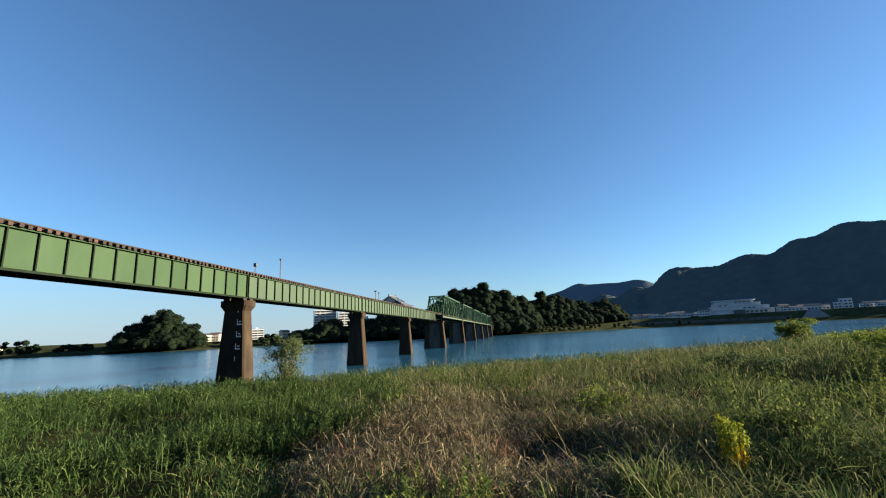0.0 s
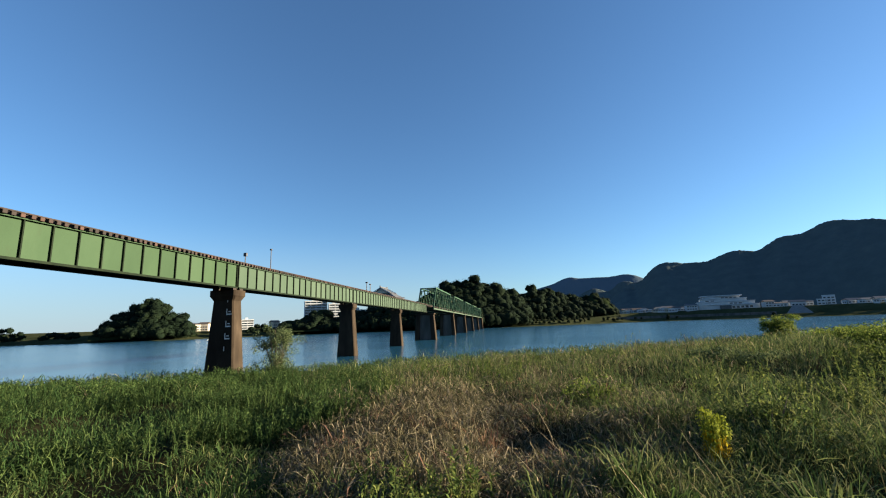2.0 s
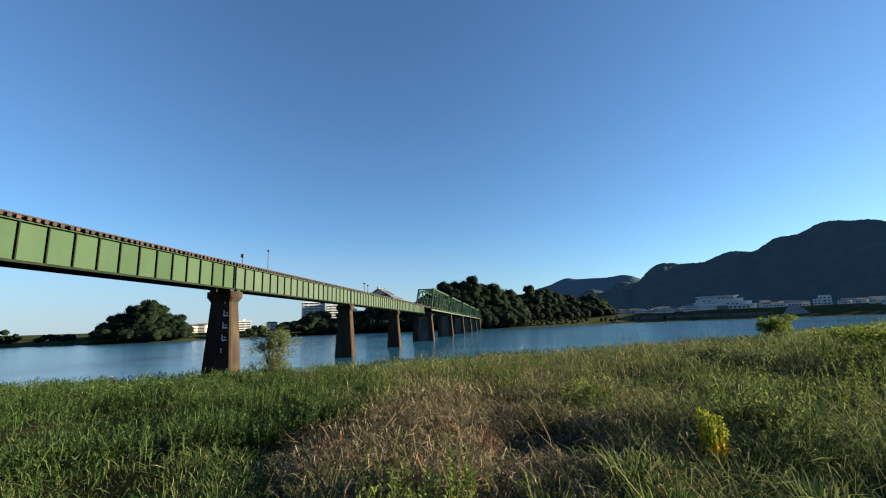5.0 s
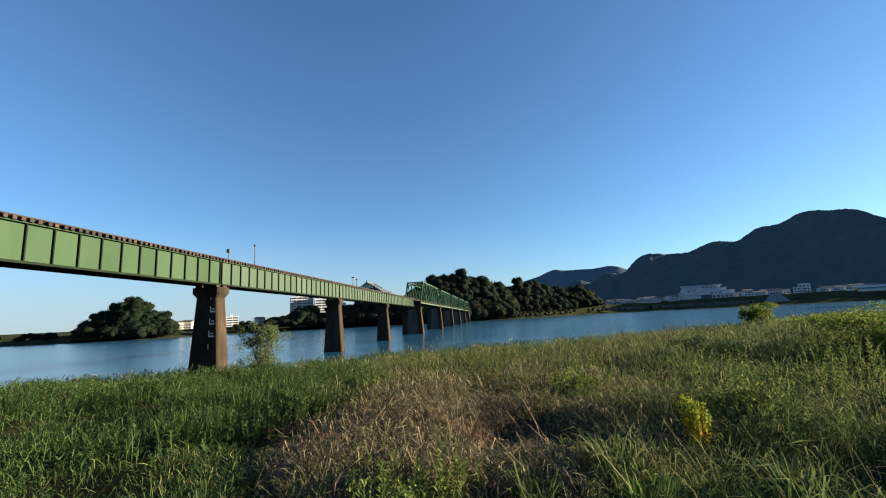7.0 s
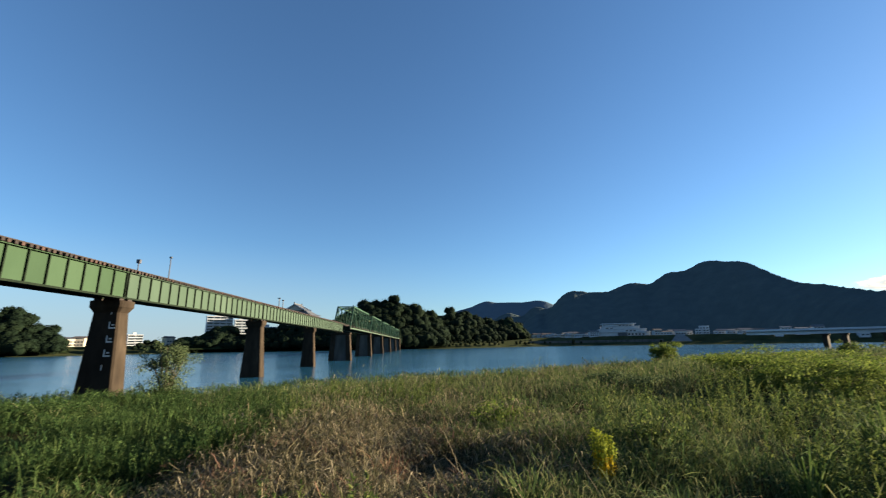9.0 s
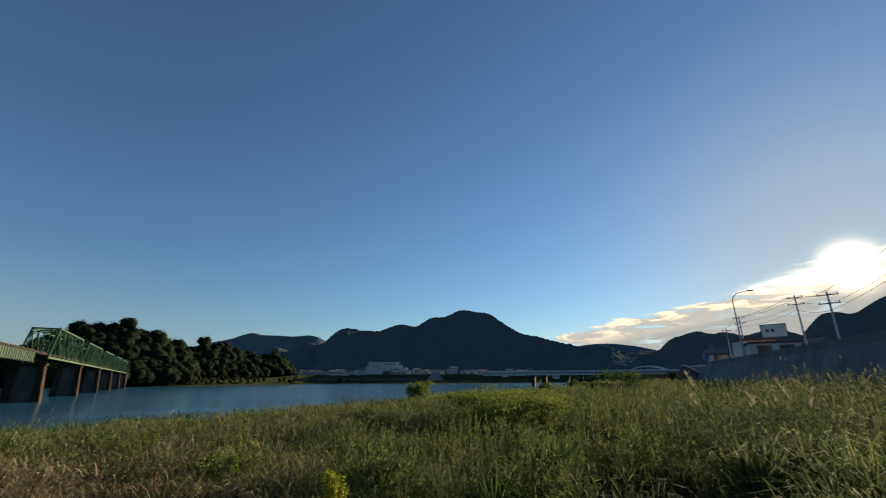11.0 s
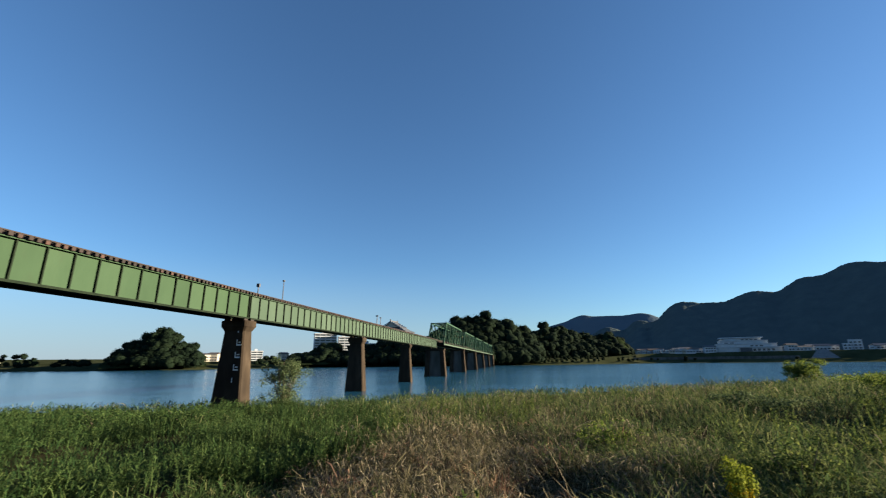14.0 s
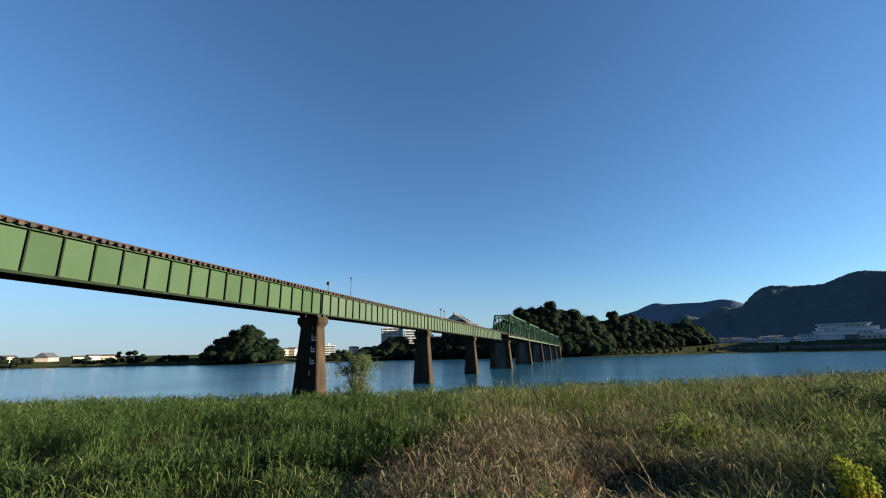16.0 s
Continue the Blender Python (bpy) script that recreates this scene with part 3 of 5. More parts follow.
def frame_pier(y, top):
    """River pier: two tapered columns, a thinner wall between them and a cap beam."""
    p = thing("truss_pier", "broad concrete river pier of two columns joined by a wall", "bridge pier", on_track(0, y), "truss piers")
    hw, ht, flare, depth, c = 2.75, 1.0, 0.75, 2.2, 0.1
    zs = top - 0.55

    def ring(x0, x1, t, z):
        return [(x0, -t + c, z), (x0 + c, -t, z), (x1 - c, -t, z), (x1, -t + c, z), (x1, t - c, z), (x1 - c, t, z), (x0 + c, t, z), (x0, t - c, z)]
    for side in (1, -1):
        rings = []
        for u in (0, 0.5, 1):
            out = hw + flare * (1 - u)
            a, b = sorted((side * out, side * (out - 1.25 - 0.2 * (1 - u))))
            rings.append(ring(a, b, ht + flare * 0.45 * (1 - u), -depth + (zs + depth) * u))
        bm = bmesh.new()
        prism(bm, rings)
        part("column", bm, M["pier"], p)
    bm = bmesh.new()
    prism(bm, [ring(-hw + 0.9, hw - 0.9, ht * 0.62 + 0.12, -depth), ring(-hw + 0.9, hw - 0.9, ht * 0.62, zs)])
    part("web_wall", bm, M["stained"], p, "grey concrete wall between the columns")
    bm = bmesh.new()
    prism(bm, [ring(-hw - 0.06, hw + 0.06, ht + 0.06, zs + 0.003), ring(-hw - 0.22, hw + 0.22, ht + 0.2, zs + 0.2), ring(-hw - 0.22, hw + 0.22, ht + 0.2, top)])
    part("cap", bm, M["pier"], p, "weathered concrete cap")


for k, y in enumerate(TRUSS_PIERS):
    frame_pier(y, 9.05 if k else 8.1)

T_LOW, T_HIGH, T_HALF = 9.5, 16.4, 2.5


def truss_span():
    """Through truss: two Warren side frames with verticals, portals, floor and top bracing."""
    L, n = 46.3, 8
    dy = L / n
    t = thing("truss_span", "green painted steel through truss span of a railway bridge", "truss bridge")
    for side in (1, -1):
        x = T_HALF * side
        bm = bmesh.new()
        box(bm, x - 0.18, x + 0.18, 0, L, T_LOW - 0.22, T_LOW + 0.22)
        part("bottom_chord", bm, M["green_pale"], t)
        bm = bmesh.new()
        box(bm, x - 0.2, x + 0.2, dy, L - dy, T_HIGH - 0.2, T_HIGH + 0.2)
        part("top_chord", bm, M["truss_green"], t)
        for ya, yb in ((0.1, dy), (L - 0.1, L - dy)):
            bm = bmesh.new()
            beam(bm, (x, ya, T_LOW), (x, yb, T_HIGH), 0.36, 0.36)
            part("end_post", bm, M["truss_green"], t)
        for k in range(1, n):
            bm = bmesh.new()
            beam(bm, (x, k * dy, T_LOW + 0.22), (x, k * dy, T_HIGH - 0.2), 0.2, 0.16)
            part("vertical", bm, M["truss_green"], t)
            if k < n - 1:
                a, b = (T_HIGH, T_LOW) if k < n / 2 else (T_LOW, T_HIGH)
                bm = bmesh.new()
                beam(bm, (x, k * dy, a), (x, (k + 1) * dy, b), 0.22, 0.24)
                part("diagonal", bm, M["truss_green"], t)
                if k in (3, 4):
                    bm = bmesh.new()
                    beam(bm, (x + 0.01, k * dy, b), (x + 0.01, (k + 1) * dy, a), 0.12, 0.14)
                    part("counter_brace", bm, M["truss_green"], t)
    for k in range(1, n):
        bm = bmesh.new()
        beam(bm, (-T_HALF, k * dy, T_HIGH), (T_HALF, k * dy, T_HIGH), 0.2, 0.3)
        part("top_strut", bm, M["truss_green"], t)
        if k in (1, n - 1):
            bm = bmesh.new()
            beam(bm, (-T_HALF, k * dy, T_HIGH - 0.9), (T_HALF, k * dy, T_HIGH - 0.9), 0.12, 0.2)
            for s in (1, -1):
                beam(bm, (s * T_HALF, k * dy, T_HIGH - 1.9), (s * (T_HALF - 1.0), k * dy, T_HIGH - 0.9), 0.12, 0.12)
                for j in range(4):
                    xa = -T_HALF + j * T_HALF / 2
                    beam(bm, (xa, k * dy, T_HIGH - 0.9 if s > 0 else T_HIGH), (xa + T_HALF / 2, k * dy, T_HIGH if s > 0 else T_HIGH - 0.9), 0.06, 0.06)
            part("portal", bm, M["truss_green"], t)
        if k < n - 1:
            bm = bmesh.new()
            beam(bm, (-T_HALF, k * dy, T_HIGH), (T_HALF, (k + 1) * dy, T_HIGH), 0.1, 0.1)
            beam(bm, (T_HALF, k * dy, T_HIGH - 0.02), (-T_HALF, (k + 1) * dy, T_HIGH - 0.02), 0.1, 0.1)
            part("top_brace", bm, M["truss_green"], t)
    for k in range(n + 1):
        bm = bmesh.new()
        box(bm, -T_HALF, T_HALF, k * dy - 0.14 + (0.14 if k == 0 else 0) - (0.14 if k == n else 0), k * dy + 0.14, T_LOW - 0.18, T_LOW + 0.5)
        part("floor_beam", bm, M["green_dark"], t)
    for x in (-0.75, 0.75):
        bm = bmesh.new()
        box(bm, x - 0.12, x + 0.12, 0.2, L - 0.1, T_LOW + 0.1, T_LOW + 0.62)
        part("stringer", bm, M["green_dark"], t)
    for x in (-T_HALF, T_HALF):
        for y in (0.3, L - 0.3):
            bm = bmesh.new()
            box(bm, x - 0.25, x + 0.25, y - 0.3, y + 0.3, T_LOW - 0.45, T_LOW - 0.22)
            part("bearing", bm, M["rust"], t)
    return t


span = truss_span()
span.matrix_basis = on_track(0, TRUSS_PIERS[0] + 0.4)
tagged(span, group="truss spans")
for y in TRUSS_PIERS[1:-1]:
    copy_thing(span, on_track(0, y + 0.4))

# abutment behind and beyond, so that both ends rest on land
for y, top in ((-25.4, G_BOT - 0.26), (TRUSS_PIERS[-1] + 3.4, 9.3)):
    ab = thing("bridge_abutment", "weathered concrete abutment at the bridge end", "abutment", on_track(0, y), kind="structure")
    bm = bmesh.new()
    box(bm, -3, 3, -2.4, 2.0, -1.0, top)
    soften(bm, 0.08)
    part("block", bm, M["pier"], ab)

# track: sleepers laid across the girders and rails on them
track_end = TRUSS_PIERS[-1] + 3
bm = bmesh.new()
box(bm, -1.18, 1.18, -0.11, 0.11, 0, 0.2)
soften(bm, 0.015)
sleeper = shaped("sleeper", bm, M["sleeper"])
track = thing("railway_track", "single railway track on dark weathered wooden sleepers over a bridge", "railway track", on_track(0, 0, G_TOP + 0.004))
rnd = random.Random(5)
y, count = -1.0, 0
while y < 127:
    part_of("sleeper", sleeper, track, pose(rnd.uniform(-0.05, 0.05), y, 0, 0, 0, rnd.uniform(-1.2, 1.2)))
    y += 0.44
for x in (-0.56, 0.56):
    bm = bmesh.new()
    box(bm, x - 0.06, x + 0.06, -30, track_end, 0.2, 0.215)
    box(bm, x - 0.012, x + 0.012, -30, track_end, 0.215, 0.31)
    box(bm, x - 0.034, x + 0.034, -30, track_end, 0.31, 0.35)
    part("rail", bm, M["rust"], track, "rusty steel rail")
bm = bmesh.new()
for x in (-1.08, 1.08):
    box(bm, x - 0.07, x + 0.07, -1, 127, 0.2, 0.27)
part("guard_timber", bm, M["rust"], track, "long rust brown guard timber along the sleeper ends")
bm = bmesh.new()
yy = 129.6
while yy < track_end - 4:
    box(bm, -1.1, 1.1, yy - 0.11, yy + 0.11, -0.35, -0.15)
    yy += 0.6
tagged(part("far_sleepers", bm, M["sleeper"], track), kind="stuff")


def mast(name, label, x, y, h, arms, thick=0.05):
    """Thin steel mast that stands beside the track."""
    p = thing(name, label, "mast", on_track(x, y, G_TOP))
    bm = bmesh.new()
    tube(bm, [(0, 0, -0.3), (0, 0, h)], [thick, thick * 0.75], 8)
    beam(bm, (0, 0, -0.2), (0.45, 0, -0.2), 0.09, 0.09)
    part("pole", bm, M["dark_metal"], p)
    for z, w_, hh in arms:
        bm = bmesh.new()
        box(bm, -w_, w_, -0.12, 0.12, h + z, h + z + hh)
        soften(bm, 0.02)
        part("head", bm, M["dark_metal"], p, "dark box on the mast top")
    return p


mast("signal_mast", "slender steel mast with a small dark box beside the track", -1.32, 39.8, 1.6, [(0.0, 0.17, 0.36)], 0.06)
mast("tall_mast", "thin tall steel pole with a small lamp beside the track", -1.32, 44.6, 3.05, [(0.0, 0.11, 0.18)], 0.06)
mast("twin_mast", "thin steel pole with a small lamp beside the track", -1.32, 78.3, 2.35, [(0.0, 0.24, 0.2)], 0.09)
mast("twin_mast", "thin steel pole with a small lamp beside the track", -1.32, 80.4, 2.2, [(0.0, 0.18, 0.18)], 0.09)

# ---- plants ----
rs = np.random.RandomState(11)


def blades(base, height, width, azim, lean, droop):
    """Arched grass blades that bend over towards the tip: seven vertices each."""
    n = len(base)
    up = np.array([0, 0, 1.0])
    out = np.stack([np.cos(azim), np.sin(azim), np.zeros(n)], -1)
    turn = azim + np.pi / 2 + rs.uniform(-0.9, 0.9, n)
    across = np.stack([np.cos(turn), np.sin(turn), np.zeros(n)], -1)
    side = across * (width / 2)[:, None]
    h, le, dr = height[:, None], lean[:, None], droop[:, None]
    sway = across * h * rs.normal(0, 0.09, (n, 1))
    p1 = base + up * h * 0.5 + out * h * le * 0.25
    p2 = base + up * h * (0.84 - 0.1 * dr) + out * h * (le * 0.55 + 0.12 * dr) + sway
    bend = azim + rs.normal(0, 0.8, n)
    away = np.stack([np.cos(bend), np.sin(bend), np.zeros(n)], -1)
    tip = p2 + up * h * (0.16 - 0.42 * dr) + away * h * (le * 0.3 + 0.4 * dr) + sway
    v = np.stack([base - side * 0.7, base + side * 0.7, p1 - side, p1 + side, p2 - side * 0.75, p2 + side * 0.75, tip], 1).reshape(-1, 3)
    i = np.arange(n)[:, None] * 7
    return v, np.concatenate([i + np.array([0, 1, 3, 2]), i + np.array([2, 3, 5, 4])]), i + np.array([4, 5, 6])


def leaves(centre, size, normal, ratio=0.5):
    """Leaf cards: pointed quads folded a little, facing roughly the given way."""
    n = len(centre)
    normal = normal / np.maximum(np.linalg.norm(normal, axis=1, keepdims=True), 1e-6)
    a = np.cross(normal, rs.normal(size=(n, 3)))
    a /= np.maximum(np.linalg.norm(a, axis=1, keepdims=True), 1e-6)
    b = np.cross(normal, a)
    s = size[:, None]
    v = np.stack([centre - a * s, centre + b * s * ratio + normal * s * 0.12, centre + a * s, centre - b * s * ratio + normal * s * 0.12], 1).reshape(-1, 3)
    return v, np.arange(n)[:, None] * 4 + np.array([0, 1, 2, 3])


def patch(x, y, scale, seed):
    return np.array([noise.noise((a * scale, b * scale, seed)) for a, b in zip(x, y)])


def arcs(base, azim, rise, length, width, droop):
    """Single leaves that leave a stem, bow over and taper to a point: five vertices each."""
    n = len(base)
    flat = np.stack([np.cos(azim), np.sin(azim), np.zeros(n)], -1)
    up = np.array([0, 0, 1.0])
    turn = azim + np.pi / 2 + rs.uniform(-0.8, 0.8, n)
    tilt = rs.uniform(-0.5, 0.5, (n, 1))
    side = (np.stack([np.cos(turn), np.sin(turn), np.zeros(n)], -1) + up * tilt) * (width / 2)[:, None]
    L, c, r, dr = length[:, None], np.cos(rise)[:, None], np.sin(rise)[:, None], droop[:, None]
    mid_ = base + flat * c * L * 0.5 + up * r * L * 0.5
    curl = azim + rs.normal(0, 0.5, n)
    away = np.stack([np.cos(curl), np.sin(curl), np.zeros(n)], -1)
    tip = mid_ + away * c * L * 0.5 + up * (r * 0.5 - dr) * L * 0.55
    v = np.stack([base - side * 0.5, base + side * 0.5, mid_ - side, mid_ + side, tip], 1).reshape(-1, 3)
    k = np.arange(n)[:, None] * 5
    return v, k + np.array([0, 1, 3, 2]), k + np.array([2, 3, 4])


def joined(name, label, category, pieces, mat):
    """One field of plants out of several arrays of leaves."""
    vs_, qs_, ts_, at = [], [], [], 0
    for v, q, t in pieces:
        vs_.append(v)
        qs_.append(q + at)
        ts_.append(t + at)
        at += len(v)
    tagged(new(name, mesh_np(name, np.concatenate(vs_), [np.concatenate(qs_), np.concatenate(ts_)], M[mat])), label, category, kind="stuff")


def spires(name, label, mat, sx, sy, sh, sr, stems, leaf, leaf_w, count):
    """Upright leafy weeds: several straight stems a plant, set with narrow leaves to a pointed top."""
    own = np.repeat(np.arange(len(sx)), stems)
    n = len(own)
    grow = 1 + sr[own] / 26
    a = rs.uniform(0, 6.28, n)
    off = rs.uniform(0.02, 0.26, n) * grow
    px, py = sx[own] + off * np.cos(a), sy[own] + off * np.sin(a)
    ph = sh[own] * rs.uniform(0.68, 1.08, n)
    pz = ground_height(px, py)
    lean_a, lean = rs.uniform(0, 6.28, n), rs.uniform(0, 0.16, n)
    k = np.repeat(np.arange(n), count)
    m = len(k)
    u = 0.22 + 0.78 * rs.uniform(0, 1, m) ** 0.75
    base = np.stack([px[k] + lean[k] * ph[k] * u * np.cos(lean_a[k]), py[k] + lean[k] * ph[k] * u * np.sin(lean_a[k]), pz[k] + ph[k] * u], -1)
    size = leaf * (1.25 - 0.75 * u) * grow[k] * rs.uniform(0.6, 1.3, m)
    leafy = arcs(base, rs.uniform(0, 6.28, m), rs.uniform(0.1, 0.9, m) + 0.35 * u, size, leaf_w * grow[k] * rs.uniform(0.7, 1.3, m), rs.uniform(0.0, 0.7, m))
    stalk = blades(np.stack([px, py, pz - 0.03], -1), ph, np.full(n, 0.008) * grow, lean_a, lean, np.zeros(n))
    joined(name, label, "weeds", [leafy, stalk], mat)


# tufts over the near bank, denser towards the camera
N = 13500
bd = rs.uniform(-58, 91, N)
rd = 1.9 * (150 / 1.9) ** (rs.uniform(0, 1, N) ** 1.02)
cx, cy = rd * np.sin(np.radians(bd)), rd * np.cos(np.radians(bd))
inland = (shore(cx) - cy) * 0.93
keep = (inland > 0.6) & (levee_side(cx, cy) < -1.0)
# bare riprap
keep &= ~((bd > 59.5) & (bd < 71) & (rd > 5.2) & (rd < 9.0) & (rs.uniform(0, 1, N) < 0.85))
# thinned tufts bare the dark soil to darken the near left
keep &= ~((bd < -19) & (rd < 8) & (rs.uniform(0, 1, N) < 0.6))
keep &= ~((bd < -13) & (rd >= 8) & (rd < 30) & (inland > 8) & (rs.uniform(0, 1, N) < 0.55))
keep &= ~((bd > 44) & (bd < 78) & (rd > 3.5) & (rd < 30) & (rs.uniform(0, 1, N) < 0.55))
bd, rd, cx, cy, inland = (v[keep] for v in (bd, rd, cx, cy, inland))
p1, p2, p3 = patch(cx, cy, 0.16, 2.0), patch(cx, cy, 0.45, 7.0), patch(cx, cy, 0.09, 12.0)
p4 = patch(cx, cy, 0.75, 31.0)
p5 = patch(cx, cy, 0.22, 51.0)
tall = 0.62 + 0.52 * p2 + 0.2 * p1 + 0.6 * p4
tall = np.where(rd < 14, tall * 0.85, tall)
tall = np.where((rd >= 12) & (bd < -8), tall + 0.14, tall)
tall = np.where((rd > 16) & (bd >= -8), tall + 0.2 + 0.3 * p5, tall)
tall = np.where(inland < 9, 0.74 + 0.16 * p2 + 0.1 * p4, tall)
tall = np.where((bd > 75) & (rd > 4.5), tall + 0.6 * smooth((bd - 75) / 5), tall)
tall = np.where(rd < 4, tall * 0.7, tall)
tall = np.where((bd > 15) & (bd < 75) & (rd < 13), np.minimum(tall * 0.85, 0.62), tall)
tall = np.where((bd < -12) & (rd < 9), tall * 0.66, tall)
# hollows between the mounds
hump = smooth((patch(cx, cy, 0.42, 71.0) + 0.6 * patch(cx, cy, 0.95, 73.0) + 0.30) / 0.42)
tall = np.where((rd < 30) & (inland > 9), tall * (0.34 + 0.82 * hump), tall)
tall = np.where((bd < -19) & (rd < 7.5), tall * 0.6, tall)
tall = np.where((bd > 26) & (bd < 52) & (rd < 7), np.minimum(tall, 0.42), tall)
tall = np.where((bd > 30) & (bd < 50) & (rd > 12) & (rd < 18), tall * 0.6, tall)
tall = np.where((bd > 60) & (rd > 13), tall + 0.42 * smooth((bd - 60) / 6), tall)
tall = np.where((bd > 42) & (bd < 58) & (rd > 11) & (rd < 20), np.minimum(tall, 0.5), tall)
tall = np.clip(tall, 0.14, 1.9) * np.exp(rs.normal(0, 0.13, len(tall)))
tall = np.where((bd < -12) & (rd < 22) & (inland > 6), tall * 0.72, tall)
tall = np.where((bd > 70) & (bd < 82) & (rd > 4.2) & (rd < 8.0), tall * 0.35, tall)
# a clump of dry reeds near the bank top, raised to shade the grass left of it
tall = np.where((bd > -17) & (bd < 5) & (rd > 4.4) & (rd < 8), np.maximum(tall, 0.56 + 0.22 * p4), tall)
# reeds to its right kept low so the sun reaches it
tall = np.where((bd >= 5) & (bd < 24) & (rd > 4) & (rd < 9), np.minimum(tall, 0.42 + 0.12 * p4), tall)
# which sort grows where
score_lush = 0.9 * smooth((-bd - 6) / 16) * smooth((rd - 7) / 8) * smooth((inland - 4) / 3) + 0.9 * smooth((11 - inland) / 5) * smooth((bd + 14) / 8) + 0.8 * p1
score_lush = score_lush + 0.5 * smooth((-bd - 14) / 10) * smooth((rd - 7) / 3) * (rd < 16)
score_dry = 0.55 * np.exp(-((bd - 6) / 22) ** 2) * smooth((24 - rd) / 10) - 0.25 * smooth((-bd - 18) / 8) - 0.5 * smooth((bd - 26) / 20) + 0.12 * smooth((bd - 2) / 12) * smooth((rd - 14) / 10) * smooth((45 - bd) / 8) * (inland > 5) + 0.9 * p3 + 0.35 * p2
score_dry = score_dry + 0.28 * smooth((bd + 24) / 8) * smooth((24 - bd) / 14) * smooth((14 - rd) / 6)
score_dry = score_dry + 0.5 * smooth((6 - inland) / 3) * smooth((-bd - 12) / 6)
pick = rs.uniform(-0.42, 0.42, len(bd))
sort = np.where(score_lush + 0.5 * pick > 0.62, 1, np.where(score_dry + pick > 0.4, 2, 0))
# darker lush reeds stand in for the shade over the near left
sort = np.where((bd < -18) & (rd < 10) & (rs.uniform(0, 1, len(bd)) < 0.65), 1, sort)
sort = np.where((sort == 2) & (rs.uniform(0, 1, len(bd)) < 0.05) & (rd < 12), 3, sort)
fields = {0: ("green_grass", "mixed green and straw reeds covering the river bank", "grass"), 1: ("lush_grass", "lush bright green reeds along the water", "lush"),
          2: ("dry_grass", "dry tan and brown reed leaves in loose clumps", "dry"), 3: ("rust_grass", "a few withered rust coloured grass tufts", "rust_grass")}
for k, (name, label, mat) in fields.items():
    sel = np.where(sort == k)[0]
    # upright shoots from the ground
    own = np.repeat(sel, np.where(rd[sel] < 12, 9, 5))
    n = len(own)
    dome = (0.26 + 0.017 * rd[own]) * rs.uniform(0.8, 1.25, n)
    rho, az = np.sqrt(rs.uniform(0, 1, n)), rs.uniform(0, 2 * np.pi, n)
    bx, by = cx[own] + dome * rho * 0.8 * np.cos(az), cy[own] + dome * rho * 0.8 * np.sin(az)
    base = np.stack([bx, by, ground_height(bx, by) - 0.03], -1)
    wdt = (0.0045 + 0.0006 * rd[own]) * rs.uniform(0.6, 1.4, n)
    shoots = blades(base, tall[own] * (1 - 0.4 * rho ** 2) * rs.uniform(0.6, 1.08, n), wdt, az, rs.uniform(0.05, 0.5, n), rs.uniform(0, 0.8, n))
    # arching leaves that make up the rounded top
    own = np.repeat(sel, np.where(rd[sel] < 12, 38, 22))
    n = len(own)
    dome = (0.28 + 0.018 * rd[own]) * rs.uniform(0.8, 1.25, n)
    rho, az = np.sqrt(rs.uniform(0, 1, n)), rs.uniform(0, 2 * np.pi, n)
    bx, by = cx[own] + dome * rho * np.cos(az), cy[own] + dome * rho * np.sin(az)
    u = 0.25 + 0.75 * rs.uniform(0, 1, n) ** 0.6
    base = np.stack([bx, by, ground_height(bx, by) + tall[own] * (1 - 0.45 * rho ** 2) * u * 0.92], -1)
    size = (0.16 + 0.22 * rs.uniform(0, 1, n)) * (0.55 + 0.6 * np.minimum(tall[own], 1.2)) * (1 + rd[own] / 40)
    wdt = (0.0055 + 0.00070 * rd[own]) * rs.uniform(0.6, 1.4, n) * (1.2 if k == 1 else 1.0)
    bow = rs.uniform(0.2, 1.5, n) if k in (2, 3) else rs.uniform(0.0, 1.0, n)
    rise = rs.uniform(-0.1, 1.0, n) if k in (2, 3) else rs.uniform(0.3, 1.3, n)
    joined(name, label, "grass", [shoots, arcs(base, az + rs.normal(0, 0.8, n), rise, size, wdt, bow)], mat)

# shorter grass on the path side, behind the place where the camera stands
NB = 1800
bb_, rb_ = rs.uniform(91, 302, NB), 0.9 * (34 / 0.9) ** rs.uniform(0, 1, NB)
xb, yb = rb_ * np.sin(np.radians(bb_)), rb_ * np.cos(np.radians(bb_))
okb = (levee_side(xb, yb) < -1.5) & (shore(xb) - yb > 1)
ownb = np.repeat(np.where(okb)[0], 8)
n = len(ownb)
azb = rs.uniform(0, 2 * np.pi, n)
px_, py_ = xb[ownb] + 0.35 * np.cos(azb) * rs.uniform(0, 1, n) * (1 + rb_[ownb] / 14), yb[ownb] + 0.35 * np.sin(azb) * rs.uniform(0, 1, n) * (1 + rb_[ownb] / 14)
v, q, t = blades(np.stack([px_, py_, ground_height(px_, py_) - 0.03], -1), rs.uniform(0.12, 0.42, n), (0.006 + 0.0009 * rb_[ownb]), azb, rs.uniform(0.1, 0.9, n), rs.uniform(0, 1, n))
tagged(new("path_grass", mesh_np("path_grass", v, [q, t], M["grass"])), "short trodden grass on the bank top", "grass", kind="stuff")

# seed heads just over the reeds of the plain
sel = np.where((rd > 8) & (inland > 10) & (tall > 0.55) & (sort != 1) & (bd > -5))[0]
own = np.repeat(sel, 2)
n = len(own)
sx, sy = cx[own] + rs.normal(0, 0.25, n) * (1 + rd[own] / 30), cy[own] + rs.normal(0, 0.25, n) * (1 + rd[own] / 30)
